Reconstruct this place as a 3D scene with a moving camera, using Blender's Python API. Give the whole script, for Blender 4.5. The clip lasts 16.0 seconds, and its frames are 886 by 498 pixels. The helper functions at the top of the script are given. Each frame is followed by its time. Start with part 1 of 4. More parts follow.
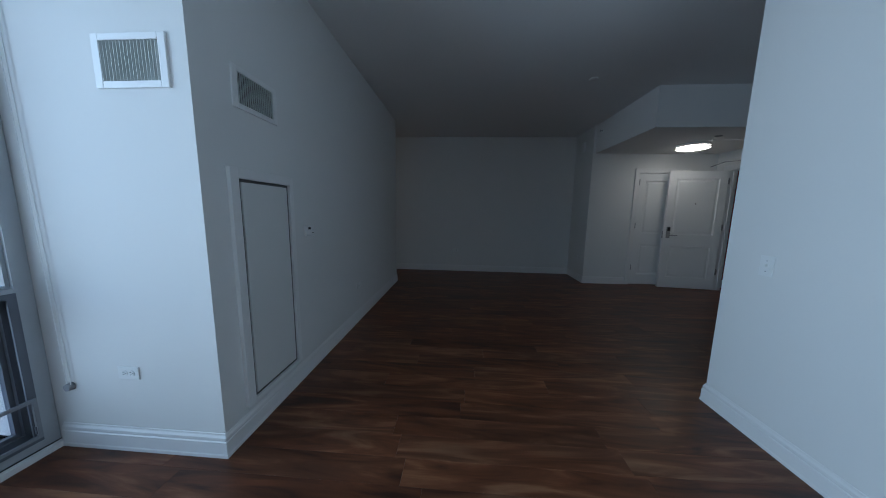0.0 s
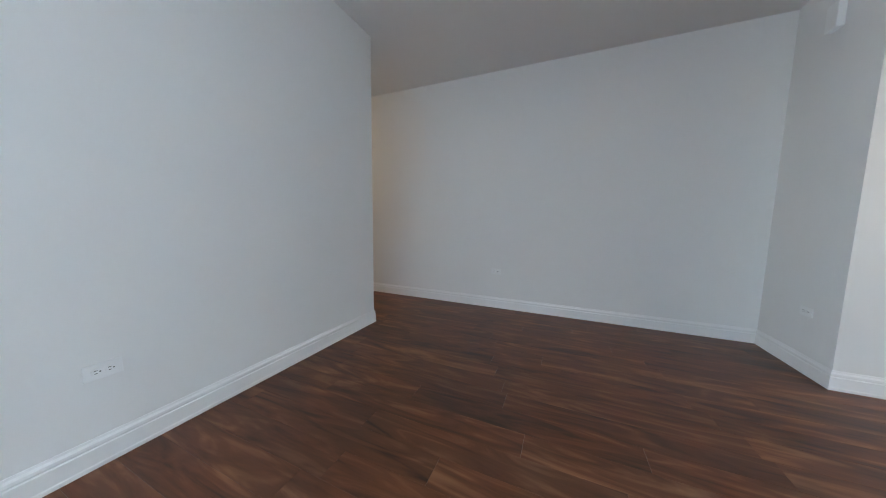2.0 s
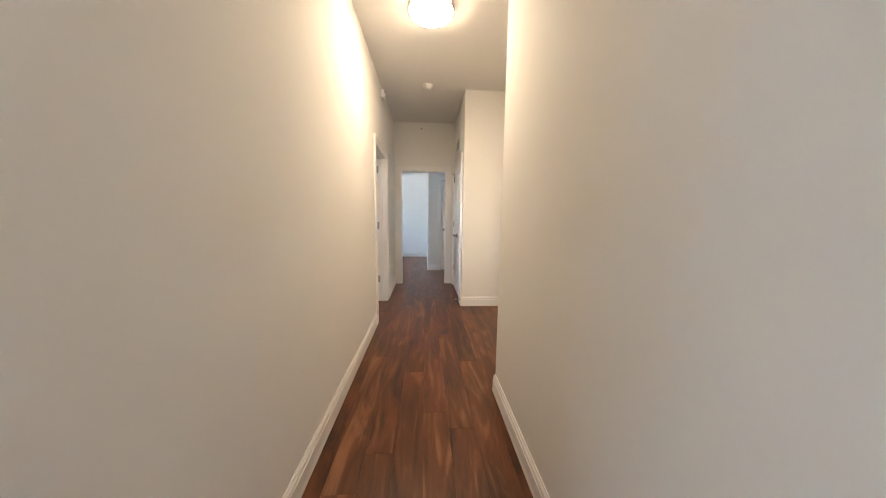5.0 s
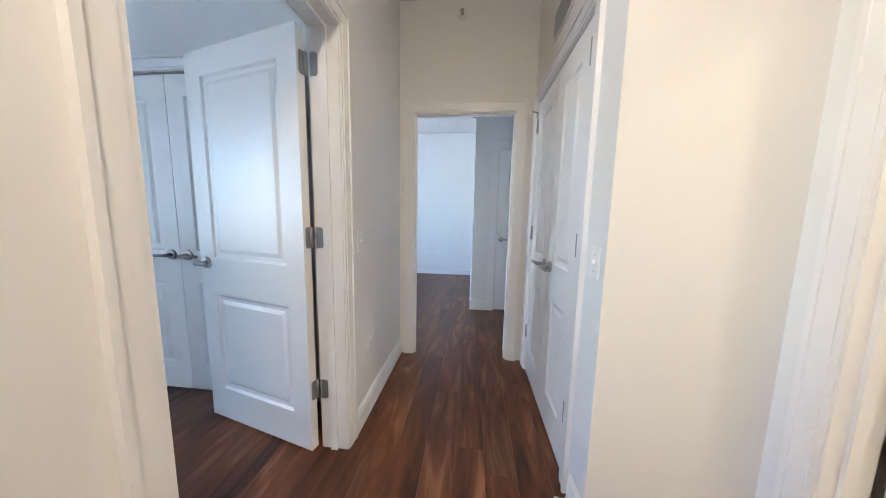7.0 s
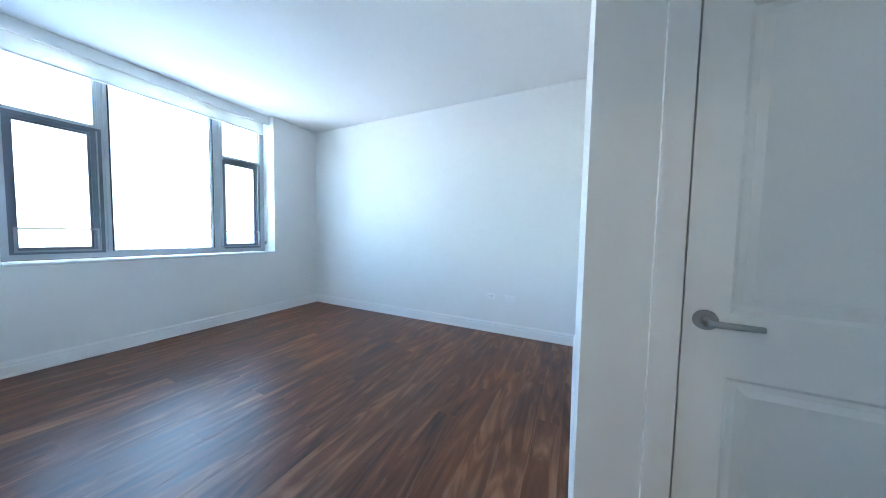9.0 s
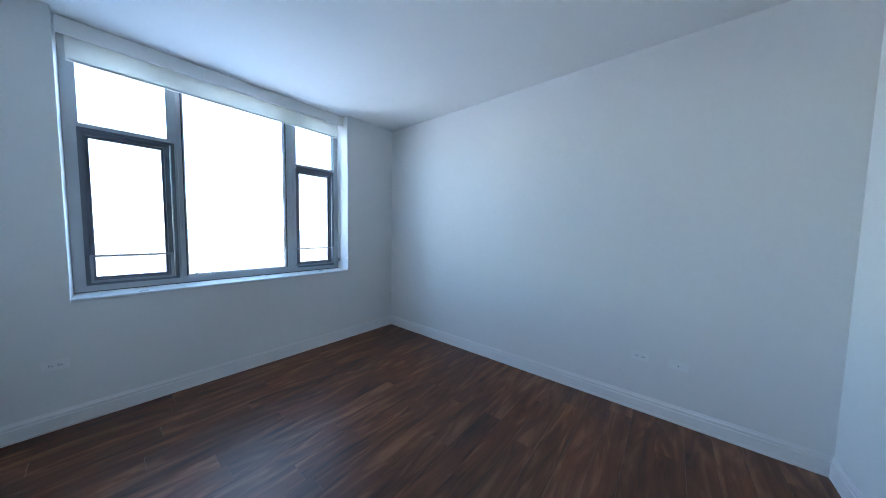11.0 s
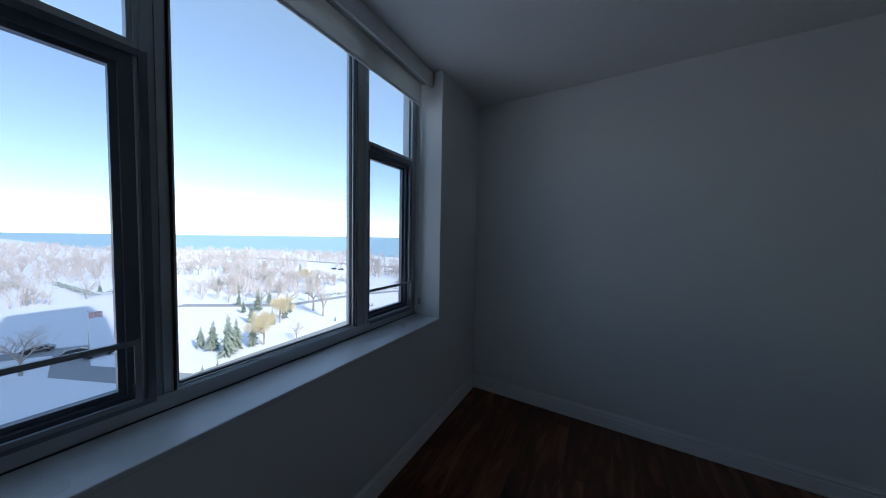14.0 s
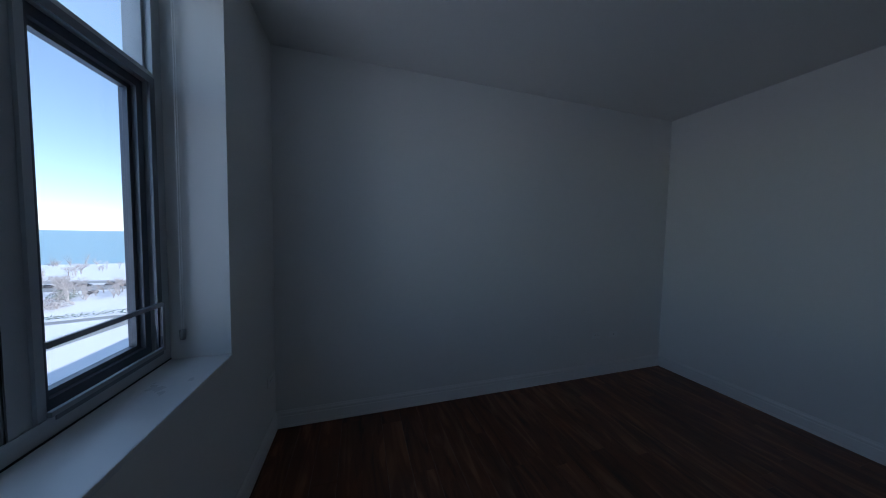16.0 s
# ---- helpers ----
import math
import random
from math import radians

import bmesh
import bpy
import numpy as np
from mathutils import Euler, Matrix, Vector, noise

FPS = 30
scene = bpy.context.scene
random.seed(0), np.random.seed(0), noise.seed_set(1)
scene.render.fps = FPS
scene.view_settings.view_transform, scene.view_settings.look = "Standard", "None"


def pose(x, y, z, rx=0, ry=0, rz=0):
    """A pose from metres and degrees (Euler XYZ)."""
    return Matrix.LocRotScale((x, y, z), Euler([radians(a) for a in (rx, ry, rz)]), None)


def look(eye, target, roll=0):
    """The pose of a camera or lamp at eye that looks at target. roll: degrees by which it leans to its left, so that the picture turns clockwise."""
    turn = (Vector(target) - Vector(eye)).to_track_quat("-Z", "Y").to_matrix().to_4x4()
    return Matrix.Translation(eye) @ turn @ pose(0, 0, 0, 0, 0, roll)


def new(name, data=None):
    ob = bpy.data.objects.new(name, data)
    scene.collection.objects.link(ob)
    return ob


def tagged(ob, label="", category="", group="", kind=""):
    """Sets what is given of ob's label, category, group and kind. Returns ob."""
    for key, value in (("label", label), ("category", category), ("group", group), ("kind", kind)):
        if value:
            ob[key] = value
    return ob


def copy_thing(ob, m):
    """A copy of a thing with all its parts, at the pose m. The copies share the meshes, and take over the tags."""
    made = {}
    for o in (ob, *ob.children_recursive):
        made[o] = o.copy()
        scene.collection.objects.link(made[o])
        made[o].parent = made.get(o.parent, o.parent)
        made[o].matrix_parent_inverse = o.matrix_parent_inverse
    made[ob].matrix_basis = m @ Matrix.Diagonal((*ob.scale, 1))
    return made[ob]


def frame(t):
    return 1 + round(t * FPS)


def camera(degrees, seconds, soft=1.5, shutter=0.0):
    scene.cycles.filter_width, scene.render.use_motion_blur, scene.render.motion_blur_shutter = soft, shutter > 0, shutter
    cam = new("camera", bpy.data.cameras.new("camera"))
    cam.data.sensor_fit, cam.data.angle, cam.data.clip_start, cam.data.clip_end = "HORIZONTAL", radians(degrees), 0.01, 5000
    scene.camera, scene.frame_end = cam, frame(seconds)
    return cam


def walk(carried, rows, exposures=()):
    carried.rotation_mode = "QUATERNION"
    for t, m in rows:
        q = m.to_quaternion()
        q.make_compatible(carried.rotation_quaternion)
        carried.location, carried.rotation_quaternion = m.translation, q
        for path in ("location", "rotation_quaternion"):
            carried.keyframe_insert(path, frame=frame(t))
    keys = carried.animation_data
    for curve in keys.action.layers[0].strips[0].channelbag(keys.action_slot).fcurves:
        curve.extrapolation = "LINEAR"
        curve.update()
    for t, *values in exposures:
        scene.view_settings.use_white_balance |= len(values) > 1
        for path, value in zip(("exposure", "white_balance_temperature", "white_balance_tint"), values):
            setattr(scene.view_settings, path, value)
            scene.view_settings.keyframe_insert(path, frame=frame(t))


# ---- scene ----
LIVING_W = 40
HALL_GLOW, ENTRY_GLOW, BATH_GLOW, CORR_GLOW = 7.6, 5.6, 7.0, 0.5
cam = camera(116.4, 16.0, soft=1.0)
PATH = [
    (0, (-5.524, -6.31, 1.298), (-3.547, -6.175, 1.03), 0.9),
    (0.5, (-4.925, -6.439, 1.294), (-2.946, -6.351, 1.025), 1.0),
    (1, (-4.274, -6.612, 1.21), (-2.3, -6.391, 0.98), 0.9),
    (1.5, (-3.6, -6.827, 1.141), (-1.673, -6.337, 0.918), 0.8),
    (2, (-2.881, -6.911, 1.085), (-1.054, -6.123, 0.884), 0.8),
    (2.5, (-2.175, -6.943, 1.201), (-0.552, -5.799, 0.957), 0.2),
    (3, (-1.486, -6.802, 1.245), (-0.15, -5.335, 0.995), -0.1),
    (3.5, (-0.898, -6.523, 1.25), (0.088, -4.803, 0.988), 0.1),
    (3.7, (-0.728, -6.358, 1.173), (0.136, -4.569, 0.947), -0.2),
    (4.4, (-0.24, -5.77, 1.2), (0.28, -3.85, 0.97), 0.2),
    (5.1, (0.05, -4.89, 1.26), (0.12, -2.9, 1.02), 0.7),
    (5.8, (0.101, -3.988, 1.314), (-0.01, -2.006, 1.071), 1.0),
    (6, (0.093, -3.705, 1.314), (-0.035, -1.725, 1.062), 0.9),
    (6.2, (0.109, -3.453, 1.3), (-0.054, -1.475, 1.051), 0.9),
    (6.5, (0.087, -3.034, 1.269), (-0.088, -1.058, 1.015), 0.9),
    (7, (0.07, -2.288, 1.221), (-0.136, -0.313, 0.981), 1.1),
    (7.5, (0.114, -1.533, 1.222), (-0.197, 0.432, 1.014), 0.8),
    (8, (0.103, -0.813, 1.22), (-0.335, 1.134, 1.068), 0.7),
    (8.5, (0.155, -0.228, 1.191), (-0.542, 1.65, 1.088), 1.1),
    (9, (0.05, 0.098, 1.198), (-0.82, 1.895, 1.093), 1.1),
    (9.7, (-0.07, 0.46, 1.24), (-1.17, 2.13, 1.13), 1.0),
    (10.3, (-0.30, 0.65, 1.32), (-1.53, 2.22, 1.2), 1.0),
    (10.9, (-0.67, 0.71, 1.41), (-1.94, 2.25, 1.28), 1.0),
    (11.5, (-1.14, 0.705, 1.48), (-2.413, 2.242, 1.353), 1.0),
    (12, (-1.578, 0.693, 1.478), (-2.854, 2.229, 1.374), 0.7),
    (12.5, (-2.018, 0.679, 1.481), (-3.278, 2.229, 1.393), 0.9),
    (13, (-2.394, 0.677, 1.505), (-3.603, 2.269, 1.431), 0.7),
    (13.5, (-2.705, 0.694, 1.515), (-3.808, 2.361, 1.456), 0.5),
    (14, (-2.846, 0.781, 1.558), (-3.846, 2.511, 1.471), 1.0),
    (14.5, (-3.071, 0.811, 1.537), (-3.722, 2.700, 1.444), 1.0),
    (15, (-3.133, 0.935, 1.504), (-3.519, 2.896, 1.427), 0.8),
    (15.5, (-3.233, 0.938, 1.534), (-3.152, 2.933, 1.415), 0.9),
    (16, (-3.353, 1.073, 1.515), (-2.770, 2.984, 1.411), 1.0),
]
EXPOSURES = [(0, 0.3, 5900, 7), (0.5, 0.9, 6400, 9), (1.0, 2.0, 6800, 11), (1.5, 2.65, 6550, 11), (2.0, 3.1, 6800, 11), (2.5, 3.35, 7150, 12), (3.5, 3.65, 7650, 12), (6.0, 4.05, 6450, 10), (6.5, 4.15, 6050, 9), (7.0, 4.05, 6050, 9), (7.5, 4.2, 6250, 9), (8.0, 4.45, 6000, 6), (8.5, 4.35, 6350, 5), (9.0, 4.0, 6000, 2), (11.5, 2.75, 5800, 5), (12.5, 2.0, 5900, 4), (13.0, 1.4, 6200, 6), (13.5, 0.5, 6350, 8), (14.0, 0.1, 6150, 9), (14.5, -0.2, 6600, 9), (15.0, -0.25, 6450, 9), (15.5, -0.25, 6350, 9), (16.0, 0.2, 5950, 9)]
walk(cam, [(t, look(eye, target, roll)) for t, eye, target, roll in PATH], EXPOSURES)

# ---- world and large lights ----
world = bpy.data.worlds.new("winter_sky")
scene.world = world
world.use_nodes = True
wn = world.node_tree.nodes
sky = wn.new("ShaderNodeTexSky")
sky.sky_type = "NISHITA"
sky.sun_disc = False
sky.sun_elevation = radians(38)
sky.sun_rotation = radians(96)
sky.air_density, sky.dust_density, sky.ozone_density = 0.8, 0.25, 0.9
wn["Background"].inputs["Strength"].default_value = 0.24
haze = wn.new("ShaderNodeMix")
haze.data_type = "RGBA"
haze.inputs["Factor"].default_value = 0.2
haze.inputs["B"].default_value = (3.5, 4.9, 6.0, 1)
world.node_tree.links.new(sky.outputs[0], haze.inputs["A"])
world.node_tree.links.new(haze.outputs["Result"], wn["Background"].inputs["Color"])

sun_data = bpy.data.lights.new("sun", "SUN")
sun_data.energy, sun_data.angle, sun_data.color = 4.8, radians(0.5), (1.0, 0.96, 0.90)
new("sun", sun_data).matrix_world = look((84, -9, 53), (0, 0, 0))


def window_light(name, eye, target, w, h, watts):
    """An area lamp added in a window's opening to stand in for sky light."""
    d = bpy.data.lights.new(name, "AREA")
    d.shape, d.size, d.size_y, d.energy, d.color = "RECTANGLE", w, h, watts, (0.60, 0.80, 1.0)
    d.spread = radians(125)
    new(name, d).matrix_world = look(eye, target)


window_light("window_light", (-5.9, -3.95, 1.45), (-5.9, -6.0, 1.5), 2.7, 2.4, LIVING_W)


# ---- materials ----
def principled(name, color, rough=0.5, metal=0.0):
    m = bpy.data.materials.new(name)
    m.use_nodes = True
    b = m.node_tree.nodes["Principled BSDF"]
    b.inputs["Base Color"].default_value = (*color, 1)
    b.inputs["Roughness"].default_value = rough
    b.inputs["Metallic"].default_value = metal
    return m, m.node_tree, b


def varied(name, color, rough=0.5, metal=0.0, scale=6.0, amount=0.06, bump=0.0, fine=120.0, rough_var=0.08):
    """Base colour with broad and fine variation, and fine relief."""
    m, t, b = principled(name, color, rough, metal)
    n, l = t.nodes, t.links
    geo = n.new("ShaderNodeNewGeometry")
    big, small = n.new("ShaderNodeTexNoise"), n.new("ShaderNodeTexNoise")
    big.inputs["Scale"].default_value, big.inputs["Detail"].default_value = scale, 5
    small.inputs["Scale"].default_value, small.inputs["Detail"].default_value = fine, 3
    for x in (big, small):
        l.new(geo.outputs["Position"], x.inputs["Vector"])
    mix = n.new("ShaderNodeMix")
    mix.data_type = "RGBA"
    mix.inputs["A"].default_value = (*[c * (1 - amount) for c in color], 1)
    mix.inputs["B"].default_value = (*[min(1, c * (1 + amount)) for c in color], 1)
    add = n.new("ShaderNodeMath")
    add.operation = "MULTIPLY_ADD"
    add.inputs[1].default_value = 0.35
    l.new(small.outputs["Fac"], add.inputs[0])
    sub = n.new("ShaderNodeMath")
    sub.operation = "MULTIPLY"
    sub.inputs[1].default_value = 0.65
    l.new(big.outputs["Fac"], sub.inputs[0])
    l.new(sub.outputs[0], add.inputs[2])
    l.new(add.outputs[0], mix.inputs["Factor"])
    l.new(mix.outputs["Result"], b.inputs["Base Color"])
    r = n.new("ShaderNodeMapRange")
    r.inputs["To Min"].default_value, r.inputs["To Max"].default_value = max(0.02, rough - rough_var), min(1, rough + rough_var)
    l.new(big.outputs["Fac"], r.inputs["Value"])
    l.new(r.outputs[0], b.inputs["Roughness"])
    if bump:
        bp = n.new("ShaderNodeBump")
        bp.inputs["Strength"].default_value, bp.inputs["Distance"].default_value = bump, 0.002
        l.new(small.outputs["Fac"], bp.inputs["Height"])
        l.new(bp.outputs[0], b.inputs["Normal"])
    return m


def wood_floor(name):
    """Dark walnut-look vinyl planks: long grain, streaks, plank-to-plank change."""
    m, t, b = principled(name, (0.1, 0.05, 0.03), 0.36)
    n, l = t.nodes, t.links
    geo, info = n.new("ShaderNodeNewGeometry"), n.new("ShaderNodeObjectInfo")
    rnd = n.new("ShaderNodeMath")
    rnd.operation = "ADD"
    l.new(info.outputs["Random"], rnd.inputs[0])
    l.new(geo.outputs["Random Per Island"], rnd.inputs[1])
    fr = n.new("ShaderNodeMath")
    fr.operation = "FRACT"
    l.new(rnd.outputs[0], fr.inputs[0])
    off = n.new("ShaderNodeVectorMath")
    off.operation = "SCALE"
    off.inputs[0].default_value = (31.0, 17.0, 53.0)
    l.new(fr.outputs[0], off.inputs["Scale"])
    pos = n.new("ShaderNodeVectorMath")
    pos.operation = "ADD"
    l.new(geo.outputs["Position"], pos.inputs[0])
    l.new(off.outputs[0], pos.inputs[1])

    def grain(sx, sy, detail, distort):
        s = n.new("ShaderNodeVectorMath")
        s.operation = "MULTIPLY"
        s.inputs[1].default_value = (sx, sy, 1)
        l.new(pos.outputs[0], s.inputs[0])
        x = n.new("ShaderNodeTexNoise")
        x.inputs["Scale"].default_value, x.inputs["Detail"].default_value, x.inputs["Distortion"].default_value = 1, detail, distort
        l.new(s.outputs[0], x.inputs["Vector"])
        return x

    streak, fine, cloud = grain(10, 1.5, 5, 1.7), grain(70, 3, 4, 0.6), grain(3.2, 0.9, 3, 0.8)
    ramp = n.new("ShaderNodeValToRGB")
    e = ramp.color_ramp.elements
    e[0].position, e[0].color = 0.30, (0.042, 0.0175, 0.011, 1)
    e[1].position, e[1].color = 0.86, (0.31, 0.160, 0.086, 1)
    for at, tint in ((0.43, (0.100, 0.0355, 0.017, 1)), (0.56, (0.142, 0.052, 0.0245, 1)), (0.68, (0.215, 0.097, 0.048, 1))):
        e.new(at).color = tint
    mixf = n.new("ShaderNodeMath")
    mixf.operation = "MULTIPLY_ADD"
    mixf.inputs[1].default_value = 0.10
    l.new(fine.outputs["Fac"], mixf.inputs[0])
    sc = n.new("ShaderNodeMath")
    sc.operation = "MULTIPLY_ADD"
    sc.inputs[1].default_value = 1.0
    l.new(streak.outputs["Fac"], sc.inputs[0])
    tone = n.new("ShaderNodeMapRange")
    tone.inputs["To Min"].default_value, tone.inputs["To Max"].default_value = -0.09, 0.03
    l.new(fr.outputs[0], tone.inputs["Value"])
    l.new(tone.outputs[0], sc.inputs[2])
    l.new(sc.outputs[0], mixf.inputs[2])
    l.new(mixf.outputs[0], ramp.inputs[0])
    hue = n.new("ShaderNodeMix")
    hue.data_type, hue.blend_type = "RGBA", "MULTIPLY"
    hue.inputs["Factor"].default_value = 0.65
    hr = n.new("ShaderNodeValToRGB")
    hr.color_ramp.elements[0].position, hr.color_ramp.elements[1].position = 0.32, 0.60
    hr.color_ramp.elements[0].color, hr.color_ramp.elements[1].color = (0.50, 0.53, 0.58, 1), (1.1, 1.0, 0.9, 1)
    l.new(cloud.outputs["Fac"], hr.inputs[0])
    l.new(ramp.outputs[0], hue.inputs["A"])
    l.new(hr.outputs[0], hue.inputs["B"])
    l.new(hue.outputs["Result"], b.inputs["Base Color"])
    rr = n.new("ShaderNodeMapRange")
    rr.inputs["To Min"].default_value, rr.inputs["To Max"].default_value = 0.30, 0.42
    b.inputs["Specular IOR Level"].default_value = 0.36
    l.new(streak.outputs["Fac"], rr.inputs["Value"])
    l.new(rr.outputs[0], b.inputs["Roughness"])
    bp = n.new("ShaderNodeBump")
    bp.inputs["Strength"].default_value, bp.inputs["Distance"].default_value = 0.25, 0.001
    l.new(fine.outputs["Fac"], bp.inputs["Height"])
    l.new(bp.outputs[0], b.inputs["Normal"])
    return m


def glowing(name, color, strength):
    m, t, b = principled(name, color, 0.4)
    b.inputs["Emission Color"].default_value = (*color, 1)
    b.inputs["Emission Strength"].default_value = strength
    return m


def pane_glass(name, tint=(1, 1, 1)):
    """Thin clear glass: straight through, with a mirror gloss that grows towards grazing."""
    m = bpy.data.materials.new(name)
    m.use_nodes = True
    t = m.node_tree
    t.nodes.clear()
    out, mix, tr, gl = (t.nodes.new(k) for k in ("ShaderNodeOutputMaterial", "ShaderNodeMixShader", "ShaderNodeBsdfTransparent", "ShaderNodeBsdfGlossy"))
    lw, pw, rg = t.nodes.new("ShaderNodeLayerWeight"), t.nodes.new("ShaderNodeMath"), t.nodes.new("ShaderNodeMapRange")
    pw.operation = "POWER"
    pw.inputs[1].default_value = 5.0
    rg.inputs["To Min"].default_value, rg.inputs["To Max"].default_value = 0.02, 0.6
    tr.inputs["Color"].default_value = (*tint, 1)
    gl.inputs["Roughness"].default_value = 0.0
    t.links.new(lw.outputs["Facing"], pw.inputs[0])
    t.links.new(pw.outputs[0], rg.inputs["Value"])
    t.links.new(rg.outputs[0], mix.inputs[0])
    t.links.new(tr.outputs[0], mix.inputs[1])
    t.links.new(gl.outputs[0], mix.inputs[2])
    t.links.new(mix.outputs[0], out.inputs["Surface"])
    return m


WALL = varied("wall_paint", (0.79, 0.782, 0.765), 0.82, scale=1.5, amount=0.02, bump=0.05, fine=260)
CEIL = varied("ceiling_paint", (0.81, 0.80, 0.785), 0.92, scale=1.2, amount=0.02, bump=0.15, fine=200)
TRIM = varied("trim_paint", (0.83, 0.82, 0.81), 0.32, scale=5, amount=0.015, bump=0.03, fine=150)
DOORP = varied("door_paint", (0.83, 0.825, 0.815), 0.35, scale=4, amount=0.015, bump=0.05, fine=220)
FLOOR = wood_floor("vinyl_plank")
JOINT = varied("plank_bed", (0.012, 0.008, 0.006), 0.8)
STEEL = varied("satin_nickel", (0.38, 0.38, 0.385), 0.38, 0.9, scale=30, amount=0.05)
CHROME = varied("lamp_ring_metal", (0.50, 0.48, 0.45), 0.25, 1.0, scale=30, amount=0.04)
PLASTIC = varied("white_plastic", (0.82, 0.82, 0.81), 0.35, scale=20, amount=0.01)
# Shade of the access panel's gap as a colour; also the dark thermostat slider.
REVEAL = varied("reveal_shade_and_slider", (0.12, 0.12, 0.12), 0.6)
# Shade inside slots and holes put into the colour; also plain dark glass.
SLOT = varied("slot_shade_and_dark_glass", (0.02, 0.02, 0.02), 0.6)
# Black rubber, also used for the shadow painted along window joints.
GASKET_AND_SHADE = varied("black_gasket_and_shade", (0.018, 0.018, 0.02), 0.55, scale=10, amount=0.2)
PANELP = varied("panel_paint", (0.74, 0.74, 0.72), 0.5, scale=3, amount=0.03, bump=0.08)
ALU = varied("painted_aluminium", (0.46, 0.48, 0.50), 0.38, 0.25, scale=10, amount=0.05)
SASH = varied("dark_bronze_aluminium", (0.15, 0.16, 0.185), 0.36, 0.4, scale=10, amount=0.1)
SILL = varied("sill_stone", (0.72, 0.73, 0.74), 0.3, scale=5, amount=0.03, fine=90)
VANE = varied("vent_vane_paint", (0.62, 0.65, 0.63), 0.4, scale=20, amount=0.04)
RAIL = varied("grey_rail_paint", (0.30, 0.31, 0.33), 0.4, 0.2, scale=10, amount=0.05)
BLIND = varied("blind_fabric", (0.70, 0.70, 0.69), 0.8, scale=8, amount=0.03, bump=0.2, fine=400)
bt = BLIND.node_tree
thin, blend = bt.nodes.new("ShaderNodeBsdfTranslucent"), bt.nodes.new("ShaderNodeMixShader")
thin.inputs["Color"].default_value = (0.72, 0.71, 0.67, 1)
blend.inputs[0].default_value = 0.42
surface = next(n for n in bt.nodes if n.type == "OUTPUT_MATERIAL").inputs["Surface"]
bt.links.new(surface.links[0].from_socket, blend.inputs[1])
bt.links.new(thin.outputs[0], blend.inputs[2])
bt.links.new(blend.outputs[0], surface)
GLASS = pane_glass("window_glass")
SCREENED = pane_glass("screened_glass", (0.87, 0.88, 0.90))
LAMP = glowing("opal_glass_lit", (1.0, 0.82, 0.62), HALL_GLOW)
ENTRY_LAMP = glowing("entry_opal_glass_lit", (1.0, 0.93, 0.84), ENTRY_GLOW)
BATH_LAMP = glowing("bath_opal_glass_lit", (1.0, 0.84, 0.62), BATH_GLOW)
# Glow of the lamp added to light the corridor.
CORR_ADDED_LAMP = glowing("corridor_added_lamp_lit", (1.0, 0.78, 0.55), CORR_GLOW)
TILE = varied("beige_tile", (0.55, 0.48, 0.40), 0.4, scale=4, amount=0.08, bump=0.05)
MARBLE = varied("marble_threshold", (0.72, 0.70, 0.66), 0.25, scale=14, amount=0.08)
CARPET = varied("red_carpet", (0.16, 0.02, 0.02), 0.95, scale=3, amount=0.25, bump=0.6, fine=500)
REDWALL = varied("red_wall_paint", (0.30, 0.025, 0.022), 0.55, scale=2, amount=0.06, bump=0.1)
GREYWALL = varied("corridor_paint", (0.44, 0.42, 0.40), 0.6, scale=2, amount=0.03, bump=0.1)
CABWOOD = varied("dark_cabinet_wood", (0.10, 0.045, 0.028), 0.35, scale=7, amount=0.3, fine=60)
COUNTER = varied("pale_counter_stone", (0.60, 0.59, 0.57), 0.2, scale=18, amount=0.12)
SNOW = varied("snow", (0.80, 0.81, 0.85), 0.75, scale=0.05, amount=0.06, fine=0.9)
WATER = varied("lake_water", (0.27, 0.44, 0.52), 0.35, scale=0.01, amount=0.25, fine=0.3)
ASPHALT = varied("snow_dusted_asphalt", (0.30, 0.31, 0.32), 0.7, scale=0.2, amount=0.2, fine=3)
BARK = varied("grey_bark", (0.38, 0.33, 0.30), 0.9, scale=0.8, amount=0.25, fine=8)
TWIG = varied("bare_twigs", (0.54, 0.485, 0.455), 0.9, scale=0.3, amount=0.25, fine=4)
WILLOW = varied("yellow_willow_twigs", (0.64, 0.55, 0.36), 0.9, scale=0.3, amount=0.2, fine=4)
NEEDLE = varied("spruce_needles", (0.29, 0.34, 0.29), 0.9, scale=0.4, amount=0.4, fine=4)
BRICK = varied("facade_stone", (0.40, 0.36, 0.31), 0.8, scale=0.3, amount=0.1, fine=5)
# Distance haze is put into the towers' facade and glass colours.
TOWER = varied("hazy_tower_facade", (0.42, 0.47, 0.53), 0.7, scale=0.02, amount=0.1, fine=0.4)
TOWERGLASS = varied("hazy_tower_glass", (0.26, 0.32, 0.40), 0.4, scale=0.05, amount=0.15, fine=0.5)
PALEWALL = varied("pale_plaster", (0.62, 0.60, 0.56), 0.85, scale=0.4, amount=0.06, fine=6)
CARP = varied("dark_car_paint", (0.05, 0.05, 0.06), 0.25, scale=1, amount=0.2)


